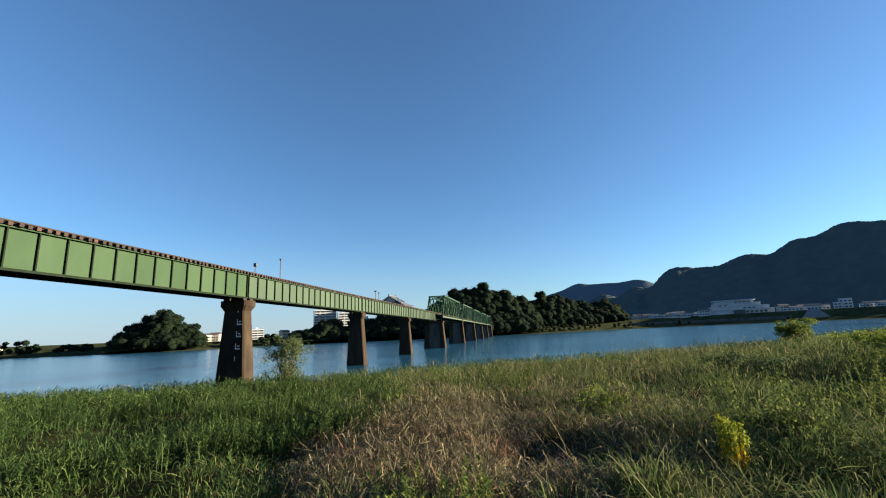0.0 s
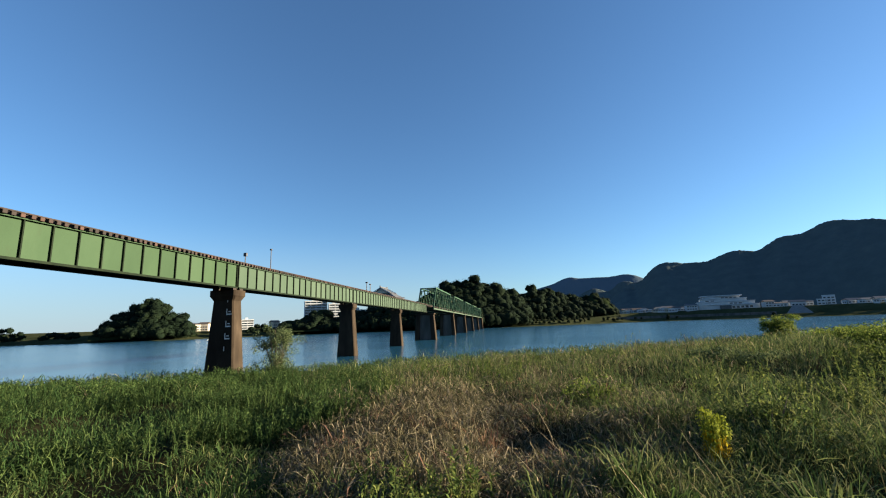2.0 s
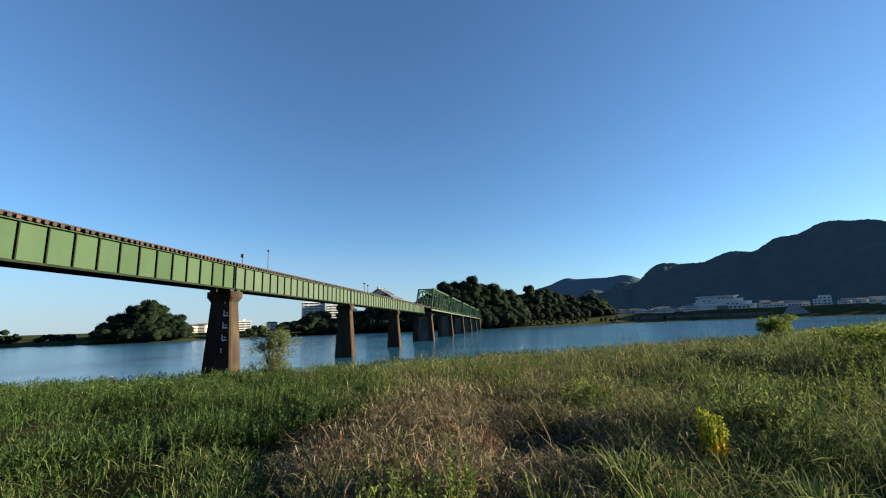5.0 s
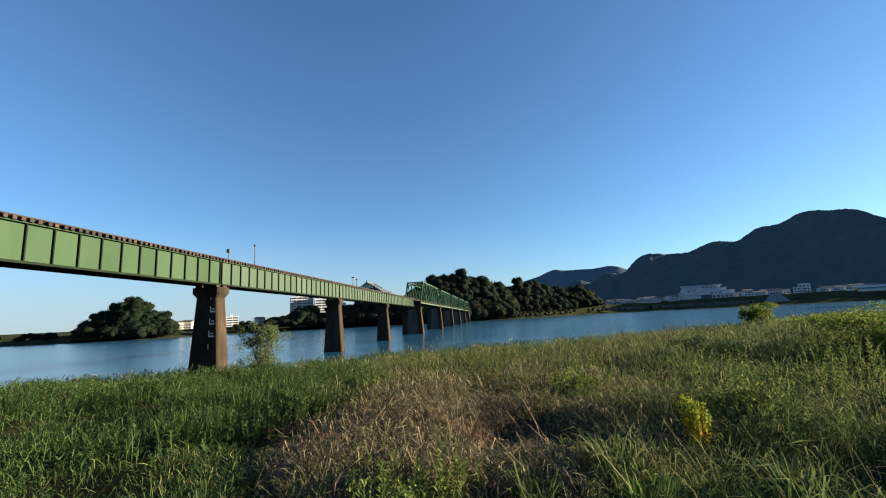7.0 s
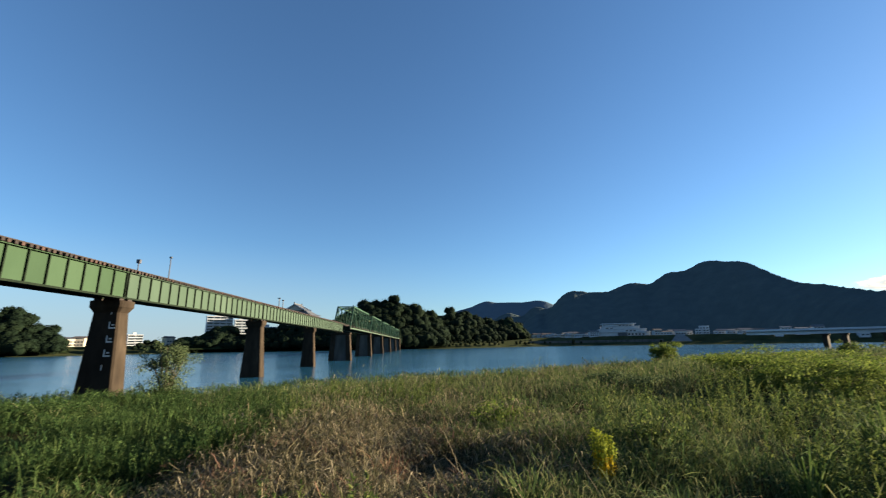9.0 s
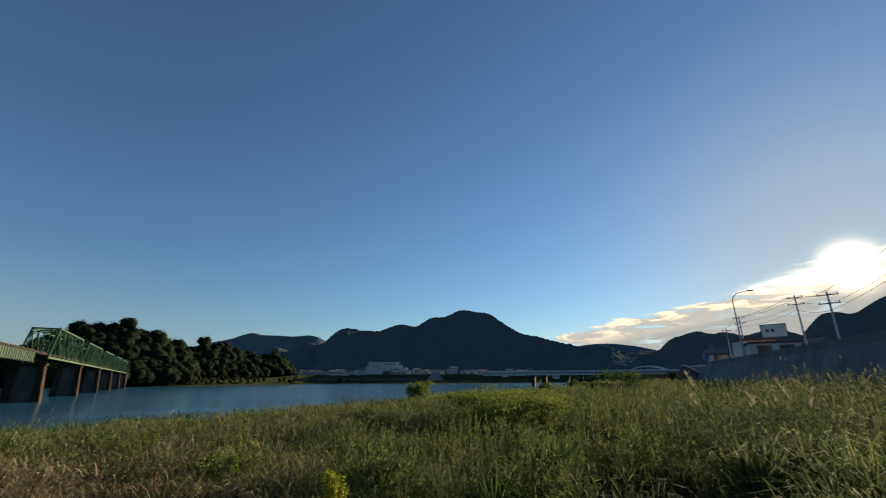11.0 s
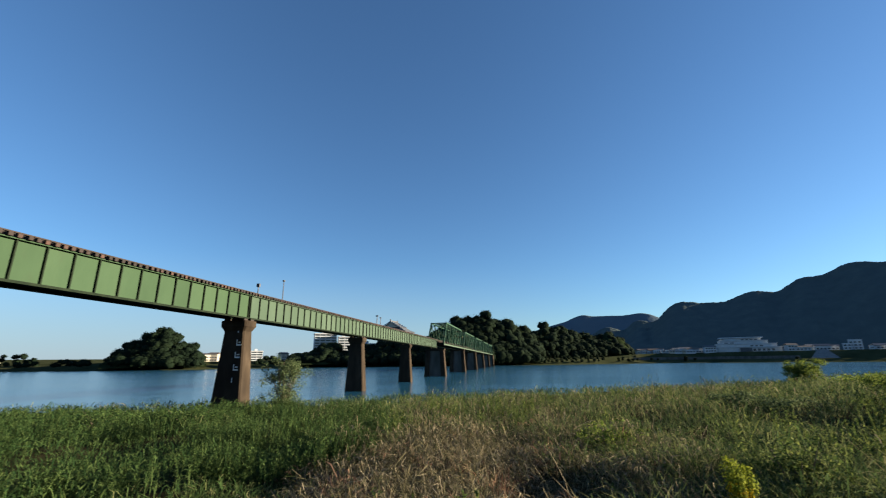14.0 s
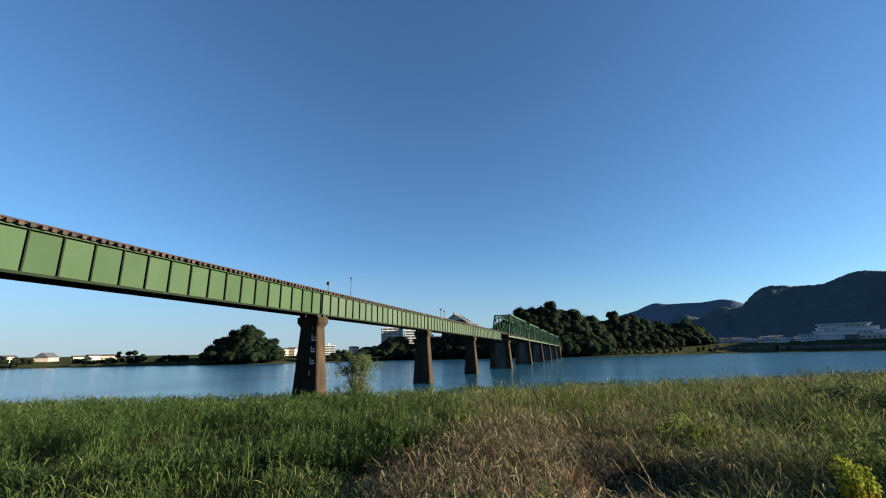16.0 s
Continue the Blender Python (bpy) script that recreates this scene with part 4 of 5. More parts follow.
top = ground_height(sx, sy) + tall[own] * rs.uniform(0.8, 1.02, n)
v, q, t = blades(np.stack([sx, sy, top - 0.1], -1), rs.uniform(0.12, 0.24, n), (0.007 + 0.0006 * rd[own]) * rs.uniform(0.6, 1.3, n), rs.uniform(0, 6.28, n), rs.uniform(0.1, 0.6, n), rs.uniform(0, 1, n))
tagged(new("reed_plumes", mesh_np("reed_plumes", v, [q, t], M["dry"])), "tan seed heads over the reeds", "grass", kind="stuff")

# long thin flowering stalks that lean out of the near grass
n = 130
ab, ar = rs.uniform(-4, 50, n), rs.uniform(3.4, 7.5, n)
sx, sy = ar * np.sin(np.radians(ab)), ar * np.cos(np.radians(ab))
lean_to = rs.normal(2.6, 0.5, n)
v, q, t = blades(np.stack([sx, sy, ground_height(sx, sy)], -1), rs.uniform(0.5, 0.95, n), rs.uniform(0.004, 0.007, n), lean_to, rs.uniform(0.3, 1.0, n), rs.uniform(0, 0.5, n))
tagged(new("grass_stalks", mesh_np("grass_stalks", v, [q, t], M["dry"])), "thin pale leaning stalks above the grass", "grass", kind="stuff")

# leafy weeds between the grass
N = 3900
wb = np.concatenate([rs.uniform(-58, -8, N // 2), rs.uniform(-10, 92, N - N // 2)])
wr = np.concatenate([8.0 * (46 / 8.0) ** rs.uniform(0, 1, N // 2), 3 * (60 / 3) ** rs.uniform(0, 1, N - N // 2)])
wx, wy = wr * np.sin(np.radians(wb)), wr * np.cos(np.radians(wb))
ok = ((shore(wx) - wy) > 9) & (levee_side(wx, wy) < -2) & (patch(wx, wy, 0.2, 21.0) + 0.5 * patch(wx, wy, 0.6, 25.0) > np.where(wb < -8, -0.12, np.where((wb > 28) & (wb < 52) & (wr < 7), -0.15, np.where((wb > 42) & (wr > 5), -0.25, 0.16))))
ok &= ~((wb > 60) & (wb < 71) & (wr < 9))
hump_w = smooth((patch(wx, wy, 0.42, 71.0) + 0.6 * patch(wx, wy, 0.95, 73.0) + 0.30) / 0.42)
ok &= hump_w > np.where(wr < 30, np.where(wb < -8, 0.4, 0.25), -1)
wb, wr, wx, wy = wb[ok], wr[ok], wx[ok], wy[ok]
wh = rs.uniform(0.6, 0.9, len(wb)) * np.where((wb < -8) & (wr < 11), 0.78, 1) + 0.5 * patch(wx, wy, 0.5, 61.0)
wh = np.maximum(wh, 0.3)
wh = np.where((wb > 60) & (wr > 13), wh + 0.45, wh)
wh = np.where((wb > 10) & (wb < 52) & (wr < 9), wh * 0.62, wh)
left = wb < -8
spires("leafy_weeds", "yellow green upright leafy weeds among the grass", "weed", wx[~left], wy[~left], wh[~left], wr[~left], 5, 0.115, 0.016, 26)
spires("green_weeds", "dense fresh green leafy weeds on the bank", "lush", wx[left], wy[left], wh[left], wr[left], 7, 0.11, 0.0105, 32)


def shrub(name, label, b, r, height, width, mat, count, leaf, stems=5, lean=0.0, seed=1, low=0.25, ratio=0.42, twigs=60):
    """Bush with bent stems, twigs and a loose crown of single leaves in clusters."""
    st = np.random.RandomState(seed)
    place = at_bearing(b, r)
    place.z = ground_at(place.x, place.y) - 0.05
    ob = thing(name, label, "shrub", Matrix.Translation(place))
    heads = []
    for k in range(stems):
        a = 2 * math.pi * k / stems + st.uniform(-0.4, 0.4)
        reach = width / 2 * st.uniform(0.35, 0.85)
        hgt = height * st.uniform(0.72, 0.98)
        pts = [(0.06 * math.cos(a), 0.06 * math.sin(a), 0), (reach * 0.45 * math.cos(a), reach * 0.45 * math.sin(a), hgt * 0.45), (reach * math.cos(a), reach * math.sin(a), hgt * 0.92)]
        bm = bmesh.new()
        tube(bm, pts, [0.014 * height, 0.010 * height, 0.003 * height], 6)
        part("stem", bm, M["bark"], ob)
        for _ in range(7):
            t = st.uniform(low, 1.0)
            p = np.array(pts[1]) * (1 - t) + np.array(pts[2]) * t if t > 0.45 else np.array(pts[0]) * (1 - t / 0.45) + np.array(pts[1]) * t / 0.45
            heads.append(p + st.normal(0, 1, 3) * np.array([width * 0.16, width * 0.16, height * 0.07]))
    heads = np.array(heads)
    heads[:, 2] = np.maximum(heads[:, 2], height * low * 0.8)
    which = st.randint(0, len(heads), count)
    off = st.normal(0, 1, (count, 3))
    off /= np.linalg.norm(off, axis=1, keepdims=True)
    cen = heads[which] + off * (st.uniform(0, 1, (count, 1)) ** 0.5) * np.array([width, width, height * 0.8]) * 0.15
    v, q = leaves(cen, leaf * st.uniform(0.6, 1.3, count), off + np.array([0, 0, 0.5]) + st.normal(0, 0.4, (count, 3)), ratio)
    crown = new("crown", mesh_np("crown", v, [q], M[mat]))
    crown.parent = ob
    return ob


# Set nearer and scaled to fit the camera's view; its shadow clears the pier.
shrub("willow_shrub", "young willow shrub with pale green leaves on the river bank", -20.5, 36.0, 4.2, 3.0, "willow", 13000, 0.062, 14, seed=3, low=0.06)
shrub("round_shrub", "rounded yellow green bush on the reed bank", 38.9, 72, 3.6, 4.0, "bush", 15000, 0.10, 16, seed=24, low=0.04)
shrub("bank_bush", "broad yellow green bush standing above the reeds", 49.4, 21, 1.6, 4.8, "bush", 22000, 0.046, 16, seed=5, low=0.05)
shrub("bank_bush", "low yellow green bush beside broad bushes", 54.0, 17, 1.3, 3.2, "bush", 12000, 0.042, 14, seed=6, low=0.05)
shrub("low_bush", "low grey green bush among reeds", 34.2, 17.5, 1.05, 2.3, "willow", 3600, 0.045, 8, seed=7, low=0.2)
shrub("dark_bush", "dense dark green bush near the levee", 64.4, 44, 3.2, 4.2, "lush", 2600, 0.11, 8, seed=8, low=0.1)
shrub("dark_bush", "dense dark green bush near the levee", 61.6, 52, 2.2, 4.6, "weed", 2000, 0.12, 8, seed=9, low=0.1)
shrub("small_bush", "small round green bush at the bank edge", 55.2, 62, 2.2, 2.6, "weed", 1400, 0.12, 6, seed=10, low=0.1)
shrub("small_bush", "small round green bush at the bank edge", 58.5, 75, 2.2, 2.8, "weed", 1400, 0.13, 6, seed=20, low=0.1)
shrub("leaning_bush", "tall loose grey green bush over the stones", 77.5, 11.0, 1.8, 2.6, "willow", 3200, 0.05, 8, seed=12, low=0.15, ratio=0.25)
shrub("yellow_weed", "small yellow green weed bush in the grass", 19.2, 9.2, 0.9, 1.3, "bush", 1200, 0.035, 6, seed=13, low=0.25)
shrub("yellow_weed", "small yellow green weed bush in the grass", 36.6, 6.6, 0.85, 0.9, "weed", 900, 0.03, 6, seed=14, low=0.25)
shrub("green_bush", "fresh green bush among the weeds", -38, 24, 1.25, 3.0, "lush", 6000, 0.04, 8, seed=15, low=0.1)
shrub("green_bush", "fresh green bush among the weeds", -30, 20, 1.15, 2.4, "lush", 5000, 0.036, 8, seed=16, low=0.1)


def tall_weed(b, r, height, seed):
    """Upright leafy weed whose lower leaves have turned yellow and orange."""
    st = np.random.RandomState(seed)
    place = at_bearing(b, r)
    place.z = ground_at(place.x, place.y) - 0.03
    ob = thing("autumn_weed", "upright leafy weed with lime tips and yellow orange lower leaves", "weed plant", Matrix.Translation(place))
    for k in range(14):
        a = st.uniform(0, 6.28)
        reach = st.uniform(0.02, 0.19)
        h = height * st.uniform(0.74, 1.02)
        bm = bmesh.new()
        tube(bm, [(0, 0, 0), (reach * 0.6 * math.cos(a), reach * 0.6 * math.sin(a), h * 0.5), (reach * math.cos(a), reach * math.sin(a), h)], [0.009, 0.007, 0.003], 5)
        part("stem", bm, M["weed"], ob)
        n = 180
        u = st.uniform(0.46, 1.0, n)
        az_ = st.uniform(0, 6.28, n)
        c_ = np.stack([reach * u * math.cos(a) + 0.065 * np.cos(az_) * st.uniform(0.3, 1, n), reach * u * math.sin(a) + 0.06 * np.sin(az_), h * u], -1)
        nn = np.stack([np.cos(az_), np.sin(az_), st.uniform(0.3, 1.0, n)], -1)
        for name, mat, m_ in (("lower_leaves", "yellow_leaf", u < 0.74), ("upper_leaves", "lime_leaf", u >= 0.74)):
            v, q = leaves(c_[m_], 0.017 * st.uniform(0.7, 1.3, m_.sum()), nn[m_], 0.4)
            lv = new(name, mesh_np(name, v, [q], M[mat]))
            lv.parent = ob
    return ob


tall_weed(31.8, 5.5, 0.86, 2)
tall_weed(37.6, 6.9, 0.46, 5)


def pampas(b, r, height, count, mat, label, seed, width=0.018):
    """Big tuft of long arching blades with a few plumes."""
    st = np.random.RandomState(seed)
    place = at_bearing(b, r)
    place.z = ground_at(place.x, place.y) - 0.03
    ob = thing("grass_tuft", label, "grass tuft", Matrix.Translation(place))
    az_ = st.uniform(0, 6.28, count)
    base = np.stack([0.16 * np.cos(az_), 0.16 * np.sin(az_), np.zeros(count)], -1) * st.uniform(0.1, 1, (count, 1))
    v, q, t = blades(base, height * st.uniform(0.5, 1.1, count), width * st.uniform(0.5, 1.2, count), az_, st.uniform(0.08, 0.45, count), st.uniform(0, 0.8, count))
    bl = new("foliage", mesh_np("foliage", v, [q, t], M[mat]))
    bl.parent = ob
    for k in range(2 if "plumes" in label else 0):
        a = st.uniform(0, 6.28)
        h = height * st.uniform(1.0, 1.35)
        pts = [Vector((0.05 * math.cos(a), 0.05 * math.sin(a), 0)), Vector((0.15 * h * math.cos(a), 0.15 * h * math.sin(a), h * 0.6)), Vector((0.32 * h * math.cos(a), 0.32 * h * math.sin(a), h))]
        bm = bmesh.new()
        tube(bm, pts, [0.005, 0.004, 0.002], 4)
        stalk = part("stalk", bm, M["dry"], ob)
        n = 34
        u = st.uniform(0, 1, n)
        c_ = np.array(pts[2])[None] + (np.array(pts[2]) - np.array(pts[1]))[None] * (u[:, None] * 0.35 - 0.08)
        v, q, t = blades(c_, np.full(n, 0.09), np.full(n, 0.006), st.uniform(0, 6.28, n), st.uniform(0.4, 1.2, n), st.uniform(0, 1, n))
        pl = new("plume", mesh_np("plume", v, [q, t], M["plume"]))
        pl.parent = stalk
    return ob


pampas(57.2, 7.6, 1.1, 260, "blade", "bright green tuft of long arching grass", 31)
pampas(23.0, 4.6, 0.7, 130, "grass", "green tuft of long arching grass", 32)
pampas(40.5, 4.4, 0.7, 130, "grass", "green tuft of long arching grass", 33)
pampas(77.0, 7.2, 1.3, 420, "grass", "tall dense tuft of arching grass with pale plumes", 34)
pampas(81.0, 8.4, 1.4, 420, "grass", "tall dense tuft of arching grass with pale plumes", 35)
pampas(75.0, 9.2, 1.1, 380, "grass", "tall dense tuft of arching grass with pale plumes", 36)
pampas(85.0, 7.0, 1.3, 420, "grass", "tall dense tuft of arching grass with pale plumes", 37)
pampas(-2.0, 4.6, 0.75, 170, "dry", "straw coloured tuft of bent grass", 38, 0.014)
pampas(-14.0, 5.4, 0.62, 110, "dry", "straw coloured tuft of bent grass", 39, 0.009)
pampas(6.0, 5.9, 0.6, 80, "rust_grass", "withered orange tuft of bent grass", 40, 0.012)
pampas(13.0, 4.0, 0.6, 120, "grass", "green tuft of long arching grass", 41)
for k, (b, r, h) in enumerate(((26, 3.9, 0.62), (38.5, 3.6, 0.62), (44, 3.8, 0.66), (51, 5.6, 0.85))):
    pampas(b, r, h, 90, "blade", "bright green tuft of long arching grass", 50 + k, 0.013)

# ---- riprap by the path ----
st = random.Random(8)
for k in range(80):
    b, r = st.uniform(60.5, 71.0), st.uniform(5.2, 9.0)
    p = at_bearing(b, r)
    s = st.uniform(0.07, 0.2)
    bm = bmesh.new()
    bmesh.ops.create_cube(bm, size=1)
    bmesh.ops.subdivide_edges(bm, edges=bm.edges[:], cuts=1, use_grid_fill=True)
    for v in bm.verts:
        v.co *= 1 + 0.22 * noise.noise(v.co * 1.7 + Vector((k * 3.1, 0, 0)))
        v.co.x *= s * 1.3
        v.co.y *= s
        v.co.z *= s * 0.75
    ob = new("rubble_stone", shaped("rubble_stone", bm, M["stone"]))
    ob.matrix_basis = pose(p.x, p.y, ground_at(p.x, p.y) + s * 0.06, st.uniform(-12, 12), st.uniform(-12, 12), st.uniform(0, 180))
    tagged(ob, "grey rough rubble stone lying among grass", "stone", "rubble by the path")


# ---- far woods ----
def canopy(bs_, peaks, power=6.0):
    el = np.zeros_like(bs_, dtype=float)
    for pb, pe, ps in peaks:
        el += (pe * np.exp(-np.abs((bs_ - pb) / ps) ** 2.4)) ** power
    return el ** (1 / power)


bm = bmesh.new()
bmesh.ops.create_icosphere(bm, subdivisions=2, radius=1.0)
bm.verts.index_update()
BALL_V = np.array([v.co[:] for v in bm.verts])
BALL_F = np.array([[v.index for v in f.verts] for f in bm.faces])
bm.free()


def wood(name, label, peaks, b0, b1, gap, rows, depth, crown, cards, seed, front=3.0, mat="tree_leaf", low=1.0, flat=1.0):
    """Stand of trees on the far bank: crowns of leaf clumps, tops following the hill."""
    st = np.random.RandomState(seed)
    cs, rads = [], []
    for row in range(rows):
        u = row / max(1, rows - 1)
        b = b0 + st.uniform(0, gap)
        while b < b1:
            hi = canopy(np.array([b]), peaks)[0]
            r = far_shore(np.array([b]))[0] + front + depth * u
            el = low + (hi - low) * u ** 0.8 + st.uniform(-0.25, 0.05)
            R = crown * st.uniform(0.7, 1.25) * (0.75 if hi < 1.6 else 1.0)
            if hi > 0.55:
                z = height_for(min(el, hi), r) - R * 0.88
                z = max(z, 2.5 + R * 0.5)
                p = at_bearing(b, r, z)
                cs.append((p.x, p.y, p.z))
                rads.append(R)
                # lower storey below each crown
                zz = z - R * 1.2
                if zz > 3:
                    cs.append((p.x + st.normal(0, R * 0.3), p.y + st.normal(0, R * 0.3), zz))
                    rads.append(R * 0.95)
            b += gap * st.uniform(0.7, 1.3)
    cs, rads = np.array(cs), np.array(rads)
    lumps, lr = [], []
    for c_, R in zip(cs, rads):
        m = 6
        d = st.normal(size=(m, 3))
        d /= np.linalg.norm(d, axis=1, keepdims=True)
        d[:, 2] = np.abs(d[:, 2]) * 0.9 - 0.25
        lumps.append(c_ + d * R * np.array([0.52, 0.52, 0.42 * flat]) * st.uniform(0.4, 1.1, (m, 1)))
        lr.append(R * (0.40 + 0.34 * st.uniform(0, 1, m)))
    lumps, lr = np.concatenate(lumps), np.concatenate(lr)
    own = np.repeat(np.arange(len(lumps)), cards)
    d = st.normal(size=(len(own), 3))
    d /= np.linalg.norm(d, axis=1, keepdims=True)
    cen = lumps[own] + d * (lr[own] * st.uniform(0.84, 1.1, len(own)))[:, None]
    v, q = leaves(cen, st.uniform(0.3, 0.7, len(own)), d + st.normal(0, 0.7, (len(own), 3)), 0.7)
    # dense body of every clump, dented between its boughs
    nv = len(BALL_V)
    warp = 1 + 0.16 * np.sin(BALL_V[None, :, 0] * 3.1 + st.uniform(0, 6.3, (len(lumps), 1))) * np.cos(BALL_V[None, :, 2] * 3.7 + st.uniform(0, 6.3, (len(lumps), 1))) + st.normal(0, 0.11, (len(lumps), nv))
    body = lumps[:, None, :] + BALL_V[None] * (lr[:, None] * 0.84 * warp)[..., None] * np.array([1, 1, 0.9])
    tri = len(v) + (np.arange(len(lumps)) * nv)[:, None, None] + BALL_F[None]
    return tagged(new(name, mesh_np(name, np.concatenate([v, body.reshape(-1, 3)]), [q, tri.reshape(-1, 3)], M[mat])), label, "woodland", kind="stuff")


HEAD = [(5.0, 6.75, 3.0), (2.0, 6.3, 3.0), (7.6, 5.9, 2.4), (0.0, 5.2, 3.2), (9.6, 4.8, 2.6)]
POINT = [(10.6, 4.8, 1.6), (12.9, 5.15, 2.2), (15.2, 4.7, 2.0), (17.6, 3.75, 2.2), (20.4, 3.7, 2.0), (21.8, 2.8, 1.4)]
WEST = [(-6.8, 3.3, 5.0), (-15.2, 3.0, 2.2), (-17, 2.0, 2), (-19.2, 1.5, 2.4), (-11, 2.8, 3), (-1.5, 4.2, 3)]
ISLE = [(-34.1, 4.3, 1.9), (-32.9, 4.0, 1.7), (-36.0, 2.9, 2.0), (-37.6, 1.7, 1.0), (-30.8, 2.75, 1.0)]
LOW = [(-45.2, 1.4, 1.7), (-41, 0.75, 2.6), (-48.5, 0.62, 3), (-56, 0.8, 5), (-26.5, 0.85, 2.2), (-22.4, 1.1, 1.9), (-64, 0.9, 6)]
SPIT = [(11, 0.9, 2.5), (14.5, 0.75, 3), (18.5, 0.8, 2.5), (22.5, 0.7, 2)]
EAST = [(25.5, 0.62, 2.0), (29.5, 0.6, 2.4), (39, 0.6, 2.0)]
ridge("hill_headland", "steep wooded headland above the river", M["wood_backing"], [(a, e_ * 0.86, s * 0.95) for a, e_, s in HEAD + WEST], 490, 46, -20, 11, 0.25, 0.05, foot=3.0, seed=21, grain=12)
ridge("hill_point", "lower wooded point beside the headland", M["wood_backing"], [(a, e_ * 0.88, s * 0.95) for a, e_, s in POINT], 640, 50, 9, 24, 0.25, 0.05, foot=3.0, seed=22, grain=12)
ridge("hill_islet", "small wooded knoll on the far bank", M["wood_backing"], [(a, e_ * 0.75, s * 0.9) for a, e_, s in ISLE], 470, 24, -39, -29, 0.2, 0.05, foot=2.0, seed=25, grain=10)
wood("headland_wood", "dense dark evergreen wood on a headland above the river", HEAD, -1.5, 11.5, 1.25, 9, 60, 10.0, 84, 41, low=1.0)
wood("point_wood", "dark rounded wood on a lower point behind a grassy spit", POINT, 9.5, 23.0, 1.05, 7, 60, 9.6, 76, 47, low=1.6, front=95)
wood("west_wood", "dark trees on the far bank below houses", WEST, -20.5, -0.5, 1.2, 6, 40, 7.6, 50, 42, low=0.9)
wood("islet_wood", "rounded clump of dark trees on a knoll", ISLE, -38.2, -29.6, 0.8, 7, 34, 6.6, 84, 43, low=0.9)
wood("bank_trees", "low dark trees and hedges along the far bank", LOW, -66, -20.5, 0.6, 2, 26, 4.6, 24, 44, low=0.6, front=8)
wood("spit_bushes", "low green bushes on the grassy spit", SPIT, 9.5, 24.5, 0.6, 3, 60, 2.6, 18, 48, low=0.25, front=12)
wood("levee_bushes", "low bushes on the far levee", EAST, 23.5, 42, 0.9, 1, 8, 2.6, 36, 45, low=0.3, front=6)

# ---- buildings across the river ----
def facing(b, r, z, turn=0.0):
    """Pose whose -y side looks back at the camera's bank."""
    p = at_bearing(b, r, z)
    return pose(p.x, p.y, p.z, 0, 0, -b + turn)


def window_row(parent, x0, x1, n, y, z0, z1, mat="pane"):
    step = (x1 - x0) / n
    bm = bmesh.new()
    box(bm, 0, step * 0.66, -0.06, 0.04, 0, z1 - z0)
    me = shaped("window", bm, M[mat])
    for k in range(n):
        part_of("window", me, parent, pose(x0 + step * (k + 0.17), y, z0))


def house(b, r, w, d, h, roof, wall, roof_mat, label, turn=0.0, sink=1.0, group="", category="house", name="house", flat=False, base=None):
    """Small building: walls with window openings filled by panes, eaves and a pitched or flat roof."""
    p = at_bearing(b, r)
    z = (ground_at(p.x, p.y) if base is None else base) - sink
    ob = thing(name, label, category, facing(b, r, z, turn), group)
    h = h + sink
    bm = bmesh.new()
    box(bm, -w / 2, w / 2, -d / 2, d / 2, 0, h)
    part("wall", bm, M[wall], ob)
    if flat:
        bm = bmesh.new()
        box(bm, -w / 2 - 0.2, w / 2 + 0.2, -d / 2 - 0.2, d / 2 + 0.2, h, h + roof)
        soften(bm, 0.05)
        part("roof", bm, M[roof_mat], ob)
    else:
        bm = bmesh.new()
        e = 0.6
        prism(bm, [[(x, -d / 2 - e, h - 0.15), (x, d / 2 + e, h - 0.15), (x, d / 2 + e, h + 0.1), (x, 0, h + roof), (x, -d / 2 - e, h + 0.1)] for x in (-w / 2 - e, w / 2 + e)])
        part("roof", bm, M[roof_mat], ob)
    n = max(2, int(w / 3))
    floors = max(1, int((h - sink) / 2.9))
    for f in range(floors):
        z0 = sink + f * 2.9 + 0.9
        if z0 + 1.3 < h:
            window_row(ob, -w / 2 + 0.4, w / 2 - 0.4, n, -d / 2, z0, z0 + 1.3)
    return ob


